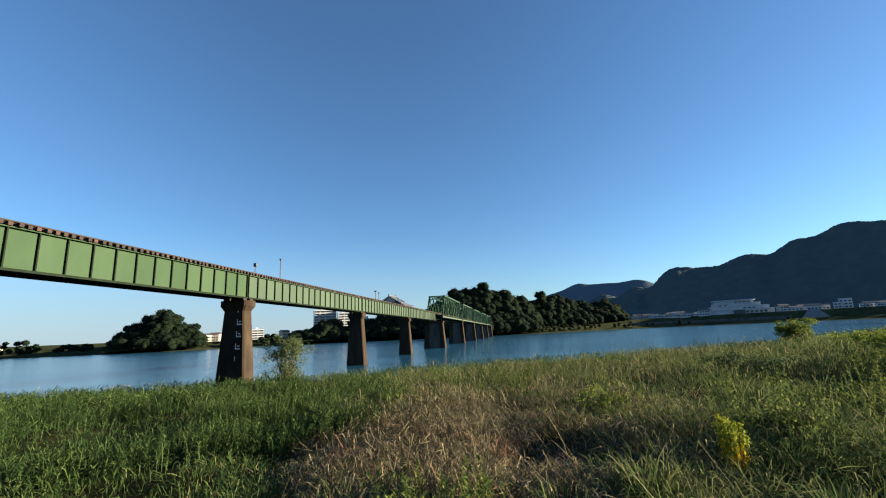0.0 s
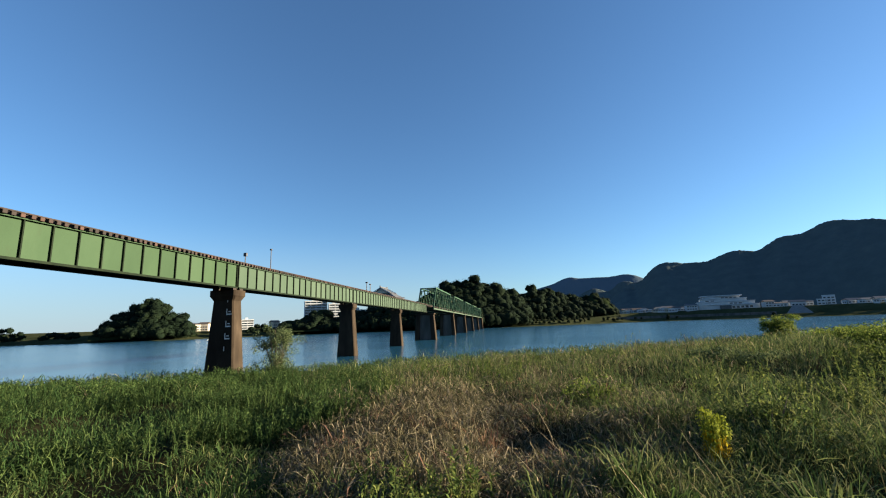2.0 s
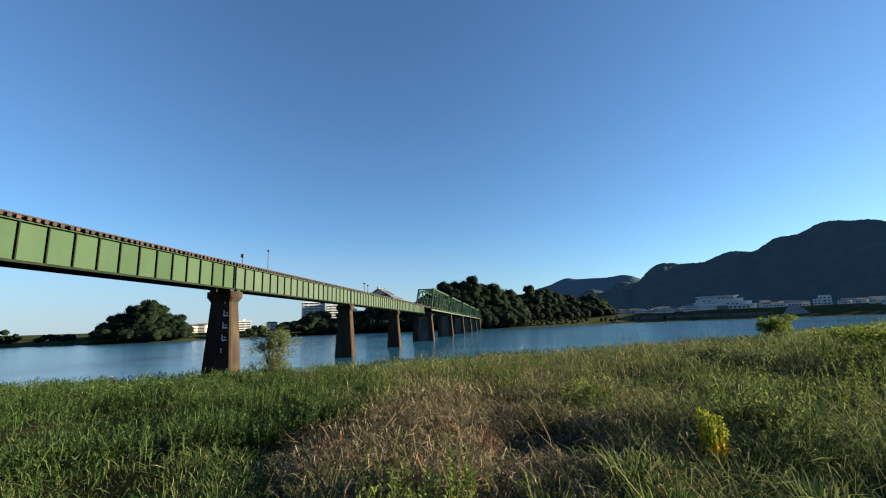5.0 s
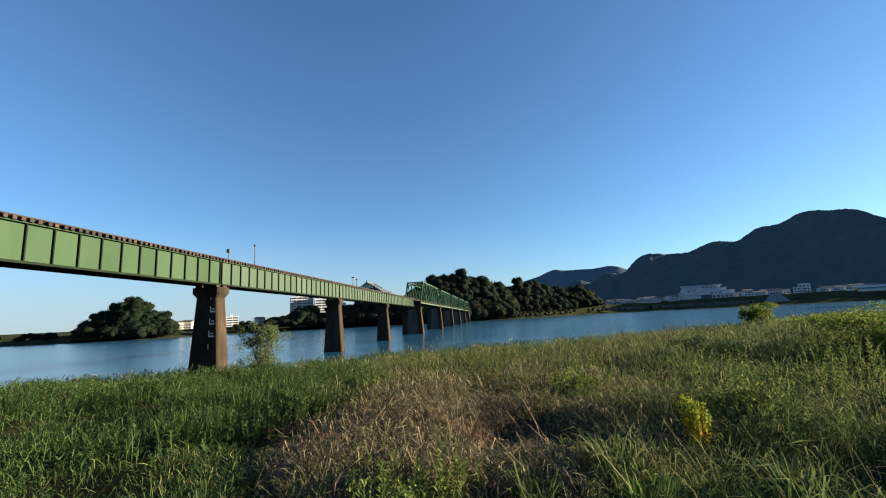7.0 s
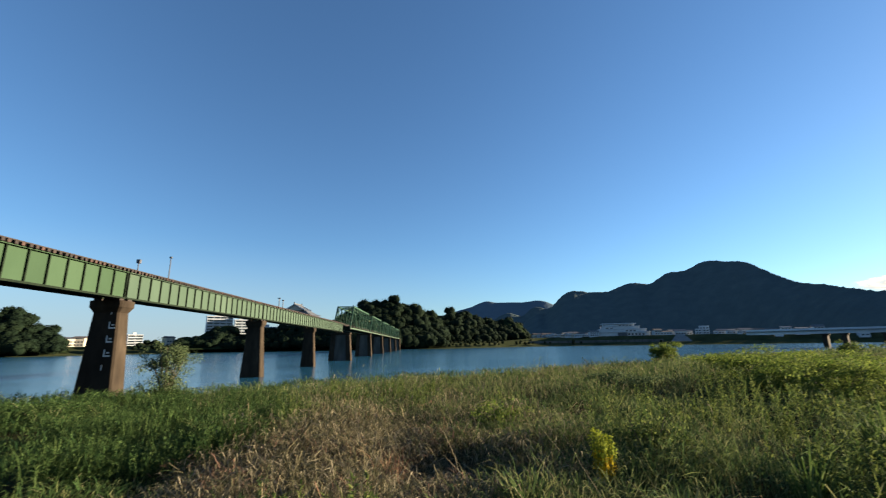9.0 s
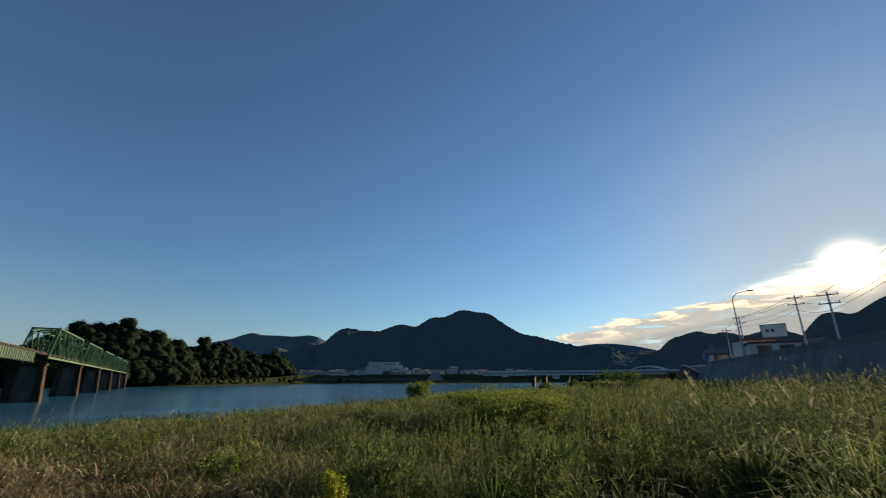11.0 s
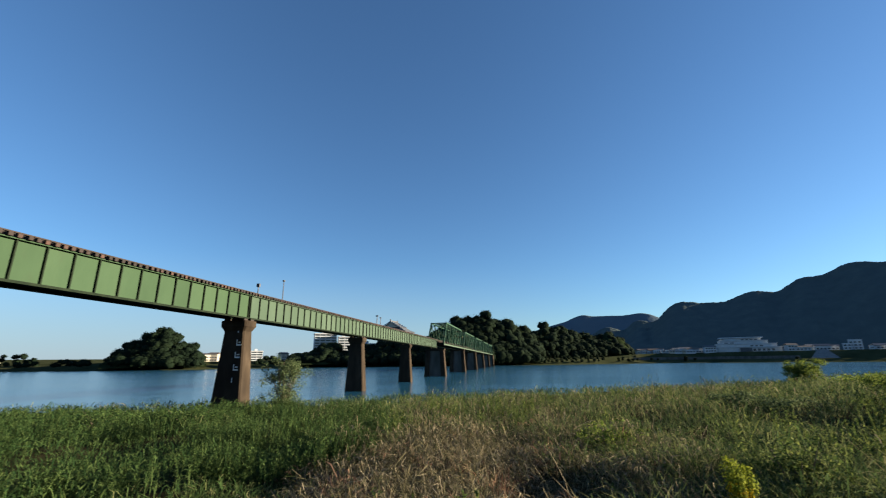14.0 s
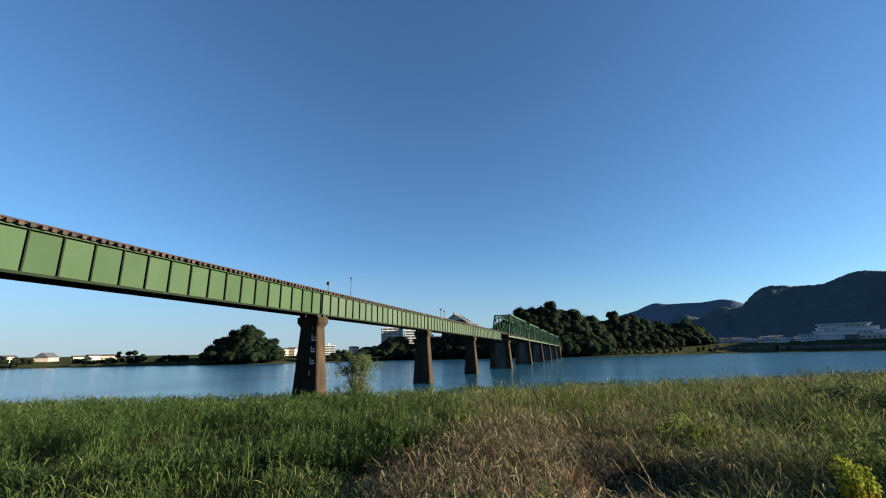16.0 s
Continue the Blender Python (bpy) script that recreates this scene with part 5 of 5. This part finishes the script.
def apartment(b, r, w, d, floors, label, group=""):
    """Flats with a slab balcony and parapet on every storey and recessed glazing."""
    p = at_bearing(b, r)
    z = ground_at(p.x, p.y) - 0.5
    ob = thing("apartment_building", label, "apartment building", facing(b, r, z, 6), group)
    fh = 3.15
    H = floors * fh
    bm = bmesh.new()
    box(bm, -w / 2, w / 2, -d / 2 + 1.6, d / 2, 0, H)
    part("wall", bm, M["white"], ob)
    bm = bmesh.new()
    box(bm, -w / 2 - 0.3, w / 2 + 0.3, -d / 2, d / 2 + 0.3, H, H + 0.9)
    part("roof", bm, M["grey_wall"], ob)
    bm = bmesh.new()
    box(bm, -w * 0.18, w * 0.05, -d * 0.1, d * 0.35, H + 0.9, H + 3.6)
    part("stair_tower", bm, M["white"], ob)
    bays = max(2, int(w / 6))
    bw = w / bays
    bm = bmesh.new()
    box(bm, -w / 2, w / 2, -d / 2, -d / 2 + 1.6, 0, 0.25)
    box(bm, -w / 2, w / 2, -d / 2, -d / 2 + 0.15, 0.25, 1.25)
    slab = shaped("balcony", bm, M["white"])
    bm = bmesh.new()
    box(bm, 0, 0.25, -d / 2 + 0.15, -d / 2 + 1.6, 0.25, fh)
    fin = shaped("partition", bm, M["white"])
    bm = bmesh.new()
    box(bm, 0.5, bw - 0.7, -d / 2 + 1.54, -d / 2 + 1.66, 0.3, 2.5)
    glass = shaped("window", bm, M["pane"])
    for f in range(floors):
        bal = part_of("balcony", slab, ob, pose(0, 0, f * fh))
        for k in range(bays + 1):
            part_of("partition", fin, bal, pose(-w / 2 + min(k * bw, w - 0.25), 0, 0))
        for k in range(bays):
            part_of("window", glass, ob, pose(-w / 2 + k * bw, 0, f * fh))
    return ob


apartment(-16.0, 545, 26, 14, 10, "white concrete apartment block with continuous balconies", "riverside flats")
apartment(-13.6, 560, 15, 14, 9, "narrow white apartment block with balconies", "riverside flats")
apartment(-24.0, 640, 15, 10, 4, "small pale apartment block above the far bank", "riverside flats")
apartment(-10.6, 520, 24, 12, 6, "low pale apartment block among trees", "riverside flats")


def temple():
    """Hall with a curved hip-and-gable tiled roof in two tiers."""
    z = 27.0
    ob = thing("temple_hall", "large hall with a sweeping grey tiled hip and gable roof", "temple", facing(-7.2, 520, z - 9, -24) @ Matrix.Diagonal((1.45, 1.45, 1.0, 1)))
    bm = bmesh.new()
    box(bm, -11, 11, -8, 8, 0, 21)
    part("wall", bm, M["cream"], ob)

    def skirt(w0, d0, z0, w1, d1, z1, lift):
        """Hipped roof ring with upturned corners."""
        bm_ = bmesh.new()
        rings = []
        for t in (0, 0.35, 0.7, 1.0):
            w_, d_ = w0 + (w1 - w0) * t, d0 + (d1 - d0) * t
            zz = z0 + (z1 - z0) * (t ** 1.5)
            ring_ = []
            for (xa, ya), (xb, yb) in (((-1, -1), (1, -1)), ((1, -1), (1, 1)), ((1, 1), (-1, 1)), ((-1, 1), (-1, -1))):
                for k in range(6):
                    s_ = k / 6
                    c_ = abs(2 * s_ - 1) ** 3 * lift * (1 - t)
                    ring_.append((w_ * (xa + (xb - xa) * s_), d_ * (ya + (yb - ya) * s_), zz + c_))
            rings.append(ring_)
        low = [(x * 0.99, y_ * 0.99, zz - 0.5) for x, y_, zz in rings[0]]
        prism(bm_, [low] + rings)
        return bm_
    part("lower_roof", skirt(15, 11.5, 20.5, 9, 5.5, 26.5, 1.4), M["roof_grey"], ob)
    bm = bmesh.new()
    prof = []
    for k in range(9):
        s_ = -1 + k / 4
        prof.append((9.0 * s_, 34.0 - 7.8 * abs(s_) ** 0.75))
    prism(bm, [[(x, y_, zz) for x, zz in prof] + [(x * 0.97, y_, zz - 0.55) for x, zz in prof[::-1]] for y_ in (-7.0, 7.0)])
    part("gable_roof", bm, M["roof_grey"], ob)
    for y_ in (-6.2, 6.2):
        bm = bmesh.new()
        prism(bm, [[(-6.4, y_ + o, 26.6), (6.4, y_ + o, 26.6), (0, y_ + o, 33.0)] for o in (-0.1, 0.1)])
        part("gable_wall", bm, M["cream"], ob, "pale plastered gable")
        for s_ in (1, -1):
            bm = bmesh.new()
            beam(bm, (s_ * 8.6, y_ * 1.14, 26.9), (0, y_ * 1.14, 33.6), 0.25, 0.8)
            part("bargeboard", bm, M["white"], ob, "pale bargeboard")
    bm = bmesh.new()
    box(bm, -0.45, 0.45, -7.3, 7.3, 33.8, 34.8)
    for y_ in (-7.2, 7.2):
        box(bm, -0.35, 0.35, y_ - 0.35, y_ + 0.35, 34.8, 36.0)
    part("ridge", bm, M["roof_grey"], ob)
    return ob


temple()


def hall(b0, b1, r):
    """Stepped white civic building with a flat roof."""
    z = 11.0
    w = 2 * r * math.tan(radians((b1 - b0) / 2))
    ob = thing("civic_hall", "wide white civic hall with stepped flat roofs", "public building", facing((b0 + b1) / 2, r, z, 8))
    tiers = ((-0.50, 0.50, 0, 5.2), (-0.50, 0.44, 5.2, 9.0), (-0.44, 0.32, 9.0, 12.6), (-0.40, 0.22, 12.6, 15.8))
    for k, (a0, a1, z0, z1) in enumerate(tiers):
        bm = bmesh.new()
        box(bm, a0 * w, a1 * w, -14 + 2.6 * k, 16, z0, z1)
        part("wall", bm, M["grey_wall"], ob)
        over = 2.2 if k == 3 else 0.5
        bm = bmesh.new()
        box(bm, a0 * w - over, a1 * w + over, -14.6 + 2.6 * k - over, 16.4, z1 + 0.004, z1 + (1.1 if k == 3 else 0.6))
        soften(bm, 0.08)
        part("roof_slab", bm, M["white"], ob)
    # long dark glazed bands and the pale tower front
    for x0, x1, y, z0, z1 in ((-0.02, 0.40, -14, 1.2, 3.6), (0.02, 0.24, -11.4, 6.2, 7.6), (-0.38, -0.2, -8.8, 10.0, 11.0), (-0.1, 0.18, -6.2, 13.4, 14.4)):
        n = max(2, int((x1 - x0) * w / 4))
        window_row(ob, x0 * w, x1 * w, n, y, z0, z1)
    bm = bmesh.new()
    box(bm, -0.36 * w, -0.18 * w, -8.0, -6.22, 12.62, 15.2)
    part("bay", bm, M["white"], ob)
    bm = bmesh.new()
    box(bm, -0.14 * w, 0.04 * w, -18, -14.02, 0, 4.6)
    soften(bm, 0.1)
    part("porch", bm, M["roof_grey"], ob)
    return ob


hall(31.75, 37.4, 615)
house(43.2, 610, 10.5, 9, 9.5, 0.6, "white", "white", "white cube building with a flat roof", name="office", category="building", flat=True)
house(42.6, 606, 7, 8, 6.0, 0.5, "white", "white", "white annex with a flat roof", name="office", category="building", flat=True)
st = random.Random(21)
spots = [(23.9, 1), (24.6, 0), (25.3, 0), (26.0, 1), (26.8, 0), (27.7, 0), (28.6, 0), (29.5, 1), (30.4, 1), (31.1, 0), (38.3, 0), (39.2, 1), (40.0, 0), (40.7, 1), (41.5, 0), (44.8, 1), (45.8, 1), (46.9, 0),
         (48.0, 1), (49.2, 0), (50.5, 1), (51.7, 0), (53.0, 1), (54.5, 0), (56.2, 1)]
for b, white in spots:
    w_, h_ = st.uniform(7, 14), st.uniform(3.0, 6.2)
    house(b, st.uniform(596, 640), w_, st.uniform(7, 10), h_, st.uniform(1.0, 2.2), "white" if white else st.choice(("cream", "grey_wall", "white")), st.choice(("roof_grey", "roof_brown", "roof_grey")),
          "white walled house with a dark roof across the river" if white else "pale house with a tiled roof across the river", st.uniform(2, 30), group="town across the river")
# low flat-roofed annexes and sheds between the houses
for k in range(26):
    b = 23.7 + 0.3 * k if k < 20 else 44.3 + 1.1 * (k - 20)
    house(b + st.uniform(-0.1, 0.1), st.uniform(588, 600), st.uniform(3.5, 8), st.uniform(4, 7), st.uniform(2.2, 4.4), 0.4, st.choice(("white", "white", "grey_wall", "cream")), st.choice(("white", "roof_grey", "roof_brown")),
          "small pale shed with a flat roof in the riverside town", st.uniform(2, 25), group="sheds across the river", name="shed", category="shed", flat=True)
# left-hand far bank
house(-51.7, 655, 17, 14, 4.0, 5.5, "cream", "roof_grey", "hall with a broad grey roof and pale gable", 58, name="hall", category="hall")
for b, w_ in ((-54.4, 12), (-49.4, 10), (-48.2, 12), (-46.9, 14), (-29.3, 16), (-28.5, 9), (-25.6, 10), (-20.9, 9)):
    house(b, 660 if b < -40 else 560, w_, 9, st.uniform(3.5, 5.5) + (3 if b > -30 else 0), 1.8, st.choice(("white", "cream")), st.choice(("roof_brown", "roof_grey")),
          "pale house with a low tiled roof on the far bank", st.uniform(-30, 30), group="houses on the far bank")

# white railings on the far quay
bm = bmesh.new()
for k in range(9):
    box(bm, k * 2.0, k * 2.0 + 1.5, -0.1, 0.1, 0, 1.1)
quay = new("quay_wall", shaped("quay_wall", bm, M["white"]))
p = at_bearing(-14.2, 436)
quay.matrix_basis = facing(-14.6, 437, ground_at(p.x, p.y) - 0.1)
tagged(quay, "low white slotted quay parapet by the water", "parapet", kind="structure")

# dark stone revetment below the town
rev = thing("wall_revetment", "dark stone revetment wall under the riverside town", "revetment", kind="structure")
for k in range(24):
    b = 23.4 + k * 0.72
    if 39.2 < b < 41.6:
        continue
    r = float(far_shore(np.array([b]))[0]) + 29
    bm = bmesh.new()
    prism(bm, [[(x, -2.2, 1.5), (x, 0.6, 1.5), (x, 0.6, 6.4), (x, -0.6, 6.4)] for x in (-3.6, 3.6)])
    soften(bm, 0.05)
    seg = part("panel", bm, M["stained"], rev)
    seg.matrix_basis = facing(b, r, 0.0, 6)

# concrete slipway on the far levee
bm = bmesh.new()
prism(bm, [[(-9, 0, 0.0), (13, 0, 0.0), (5, 26, 9.0), (-3, 26, 9.0)], [(-9, 0, 0.5), (13, 0, 0.5), (5, 26, 9.5), (-3, 26, 9.5)]])
ramp = new("slipway", shaped("slipway", bm, M["concrete"]))
ramp.matrix_basis = facing(40.6, far_shore(np.array([40.6]))[0] + 22, 2.4)
tagged(ramp, "pale concrete slipway on the far levee", "slipway", kind="structure")


# ---- road bridge upstream ----
def road_bridge():
    """Long low white girder bridge with round piers, parapet and two tied arches."""
    c_ = at_bearing(60, 292)
    ob = thing("road_bridge", "long low white road bridge on slender piers", "road bridge", pose(c_.x, c_.y, 0, 0, 0, -60))
    x0, x1 = -66.0, 84.0
    for name, y0, y1, z0, z1, mat in (("girder", -4.2, 4.2, 6.7, 8.1, "white"), ("deck", -5.2, 5.2, 8.104, 8.5, "concrete"), ("parapet", -5.2, -4.95, 8.504, 9.45, "white"), ("parapet", 4.95, 5.2, 8.504, 9.45, "white")):
        bm = bmesh.new()
        box(bm, x0, x1, y0, y1, z0, z1)
        part(name, bm, M[mat], ob)
    for x in (-33.3, -25.9, -11.6, -3.3, 4.4, 30.0, 56.0):
        bm = bmesh.new()
        box(bm, x - 1.0, x + 1.0, -4.0, 4.0, -2, 5.9)
        soften(bm, 0.4)
        part("pier", bm, M["pier"], ob)
        bm = bmesh.new()
        box(bm, x - 1.3, x + 1.3, -4.6, 4.6, 5.9, 6.7)
        part("pier_head", bm, M["pier"], ob)
    for xa in (24.0, 52.0):
        for y in (-4.9, 4.9):
            pts = [(xa + 24 * t, y, 8.6 + 2.9 * (1 - (2 * t - 1) ** 2)) for t in [k / 12 for k in range(13)]]
            bm = bmesh.new()
            for a_, b_ in zip(pts, pts[1:]):
                beam(bm, a_, b_, 0.5, 0.6)
            part("arch", bm, M["white"], ob)
            for q_ in pts[2:-2:2]:
                bm = bmesh.new()
                beam(bm, (q_[0], y, 8.5), q_, 0.16, 0.16)
                part("hanger", bm, M["white"], ob)
    return ob


road_bridge()

# ---- levee wall with the riverside road ----
LP, LD = LEVEE
LN = Vector((0.455, -0.890, 0))      # away from the river
levee = thing("wall_levee", "grey stained concrete levee wall with a parapet", "levee wall", kind="structure")
LEV = Matrix(((LD.x, LN.x, 0, LP.x), (LD.y, LN.y, 0, LP.y), (0, 0, 1, 0), (0, 0, 0, 1)))
bm = bmesh.new()
prism(bm, [[(x, -3.0, 1.2), (x, 0.3, 1.2), (x, 0.3, 6.7), (x, -0.35, 6.7)] for x in (0, 4.96)])
soften(bm, 0.03)
slab = shaped("slab", bm, M["concrete"])
bm = bmesh.new()
box(bm, 0, 4.97, -0.22, 0.1, 6.704, 7.35)
soften(bm, 0.03)
para = shaped("parapet", bm, M["concrete"])
for k in range(-22, 12):
    part_of("slab", slab, levee, LEV @ pose(k * 5.0, 0, 0))
    if k < 10:
        part_of("parapet", para, levee, LEV @ pose(k * 5.0, 0, 0))
# stair wing at the wall's far end: dark flank under a sloping white coping
wing = thing("stair_wing", "dark sloping stair wing wall with white coping", "stair wall", facing(71.6, 108, 0, 8))
bm = bmesh.new()
prism(bm, [[(-2.4, y, 1.0), (2.6, y, 1.0), (2.6, y, 4.4), (0.2, y, 5.9), (-1.2, y, 6.7), (-2.0, y, 6.8), (-2.4, y, 6.3)] for y in (-0.9, 0.9)])
part("flank", bm, M["dark_metal"], wing)
for p0, p1 in (((-1.9, -1.0, 6.95), (-1.1, -1.0, 6.85)), ((-1.1, -1.0, 6.85), (0.3, -1.0, 6.05)), ((0.3, -1.0, 6.05), (2.8, -1.0, 4.45))):
    bm = bmesh.new()
    beam(bm, p0, p1, 0.5, 0.26)
    part("coping", bm, M["white"], wing, "white coping")

house(79.3, 88, 6.5, 6, 2.5, 0.3, "white", "red_wall", "low white roadside shop with a red roof edge", 10, 0.5, name="shop", category="shop", flat=True, base=7.0)
house(81.9, 96, 6, 6, 2.6, 1.1, "cream", "roof_brown", "small cream house with a brown roof beside the road", -20, 0.5, base=7.0)
house(77.8, 93, 5, 5, 3.4, 0.3, "white", "red_wall", "small white shed with a red roof edge", 20, 0.5, name="shed", category="shed", flat=True, base=7.0)
house(75.6, 118, 9, 7, 2.4, 1.2, "white", "roof_brown", "low white house with a brown roof by the levee", 5, 0.5, base=7.0)
house(93.0, 82, 9, 7, 3.0, 1.6, "cream", "roof_brown", "cream house beside the road", -10, 0.5, base=7.0)
house(99.0, 70, 9, 7, 3.2, 1.6, "white", "roof_grey", "white house beside the road", 10, 0.5, base=7.0)


def billboard(b, r):
    ob = thing("billboard", "white roadside billboard in a dark frame on posts", "billboard", facing(b, r, 7.0, -8))
    for x in (-1.2, 1.2):
        bm = bmesh.new()
        box(bm, x - 0.07, x + 0.07, 0.1, 0.24, -0.2, 5.4)
        part("post", bm, M["dark_metal"], ob)
    bm = bmesh.new()
    box(bm, -1.6, 1.6, -0.02, 0.06, 3.5, 5.4)
    part("panel", bm, M["board"], ob)
    for x0, x1, z0, z1 in ((-1.7, 1.7, 3.4, 3.5), (-1.7, 1.7, 5.4, 5.5), (-1.7, -1.6, 3.5, 5.4), (1.6, 1.7, 3.5, 5.4)):
        bm = bmesh.new()
        box(bm, x0, x1, -0.06, 0.1, z0, z1)
        part("frame", bm, M["dark_metal"], ob)
    for x0, x1, z0, z1 in ((-1.05, -0.6, 4.3, 4.75), (-0.35, 0.1, 4.3, 4.75)):
        bm = bmesh.new()
        box(bm, x0, x1, -0.035, -0.024, z0, z1)
        part("text_bar", bm, M["roof_grey"], ob)


billboard(79.8, 86)


def street_lamp(b, r, top):
    ob = thing("street_lamp", "tall grey steel street lamp with a curved arm", "street lamp", facing(b, r, 7.0))
    h = top - 7.0
    bm = bmesh.new()
    pts = [(0, 0, 0), (0, 0, h * 0.5), (0, 0, h - 1.1), (0.15, 0, h - 0.55), (0.55, 0, h - 0.15), (1.1, 0, h), (1.9, 0, h + 0.1)]
    tube(bm, pts, [0.11, 0.09, 0.07, 0.06, 0.055, 0.05, 0.045], 8)
    part("pole", bm, M["metal"], ob)
    bm = bmesh.new()
    box(bm, 1.8, 2.6, -0.14, 0.14, h + 0.02, h + 0.18)
    soften(bm, 0.04)
    part("lamp_head", bm, M["metal"], ob)


street_lamp(76.8, 70, 15.5)
POLES = [(75.6, 112, 14.6, 10), (77.0, 95, 15.2, 4), (82.2, 74, 15.0, -6), (84.8, 60, 13.0, 0), (97, 38, 15.5, 0), (73.9, 140, 13.0, 0), (79.2, 120, 14.0, 0)]
tops = []
for b, r, top, turn in POLES:
    ob = thing("utility_pole", "concrete utility pole with crossarms beside the road", "utility pole", facing(b, r, 7.0, turn), "roadside utility poles")
    bm = bmesh.new()
    tube(bm, [(0, 0, -0.3), (0, 0, top - 7.0)], [0.13, 0.085], 8)
    part("pole", bm, M["grey_wall"], ob)
    for z in (top - 7.4, top - 8.3):
        bm = bmesh.new()
        beam(bm, (-0.9, -0.15, z), (0.9, -0.15, z), 0.09, 0.09)
        part("crossarm", bm, M["dark_metal"], ob)
        for x in (-0.8, 0.0, 0.8):
            bm = bmesh.new()
            tube(bm, [(x, -0.15, z + 0.04), (x, -0.15, z + 0.24)], [0.05, 0.035], 6)
            part("insulator", bm, M["white"], ob)
    q_ = at_bearing(b, r, top)
    tops.append(q_)
for a_, b_ in ((5, 0), (0, 1), (1, 2), (2, 3), (3, 4)):
    for j, (dz, off) in enumerate(((-0.2, -0.7), (-0.2, 0.7), (-1.1, -0.7), (-2.0, 0.1))):
        pa, pb = tops[a_] + Vector((off * 0.2, off, dz)), tops[b_] + Vector((off * 0.2, off, dz))
        sag = (pb - pa).length * 0.02
        pts = [pa.lerp(pb, t) - Vector((0, 0, sag * 4 * t * (1 - t))) for t in [k / 10 for k in range(11)]]
        bm = bmesh.new()
        tube(bm, pts, [0.022] * 11, 4)
        wire = new("power_line", shaped("power_line", bm, M["dark_metal"]))
        tagged(wire, "thin dark overhead line strung between utility poles", "power line", "overhead lines")

# blue road sign
sg = thing("road_sign", "small blue road sign on a post by the levee", "road sign", facing(73.3, 116, 6.8))
bm = bmesh.new()
tube(bm, [(0, 0, -0.2), (0, 0, 2.6)], [0.05, 0.05], 6)
part("post", bm, M["metal"], sg)
bm = bmesh.new()
box(bm, -0.9, 0.9, -0.09, -0.05, 1.4, 2.8)
part("panel", bm, M["blue_wall"], sg)
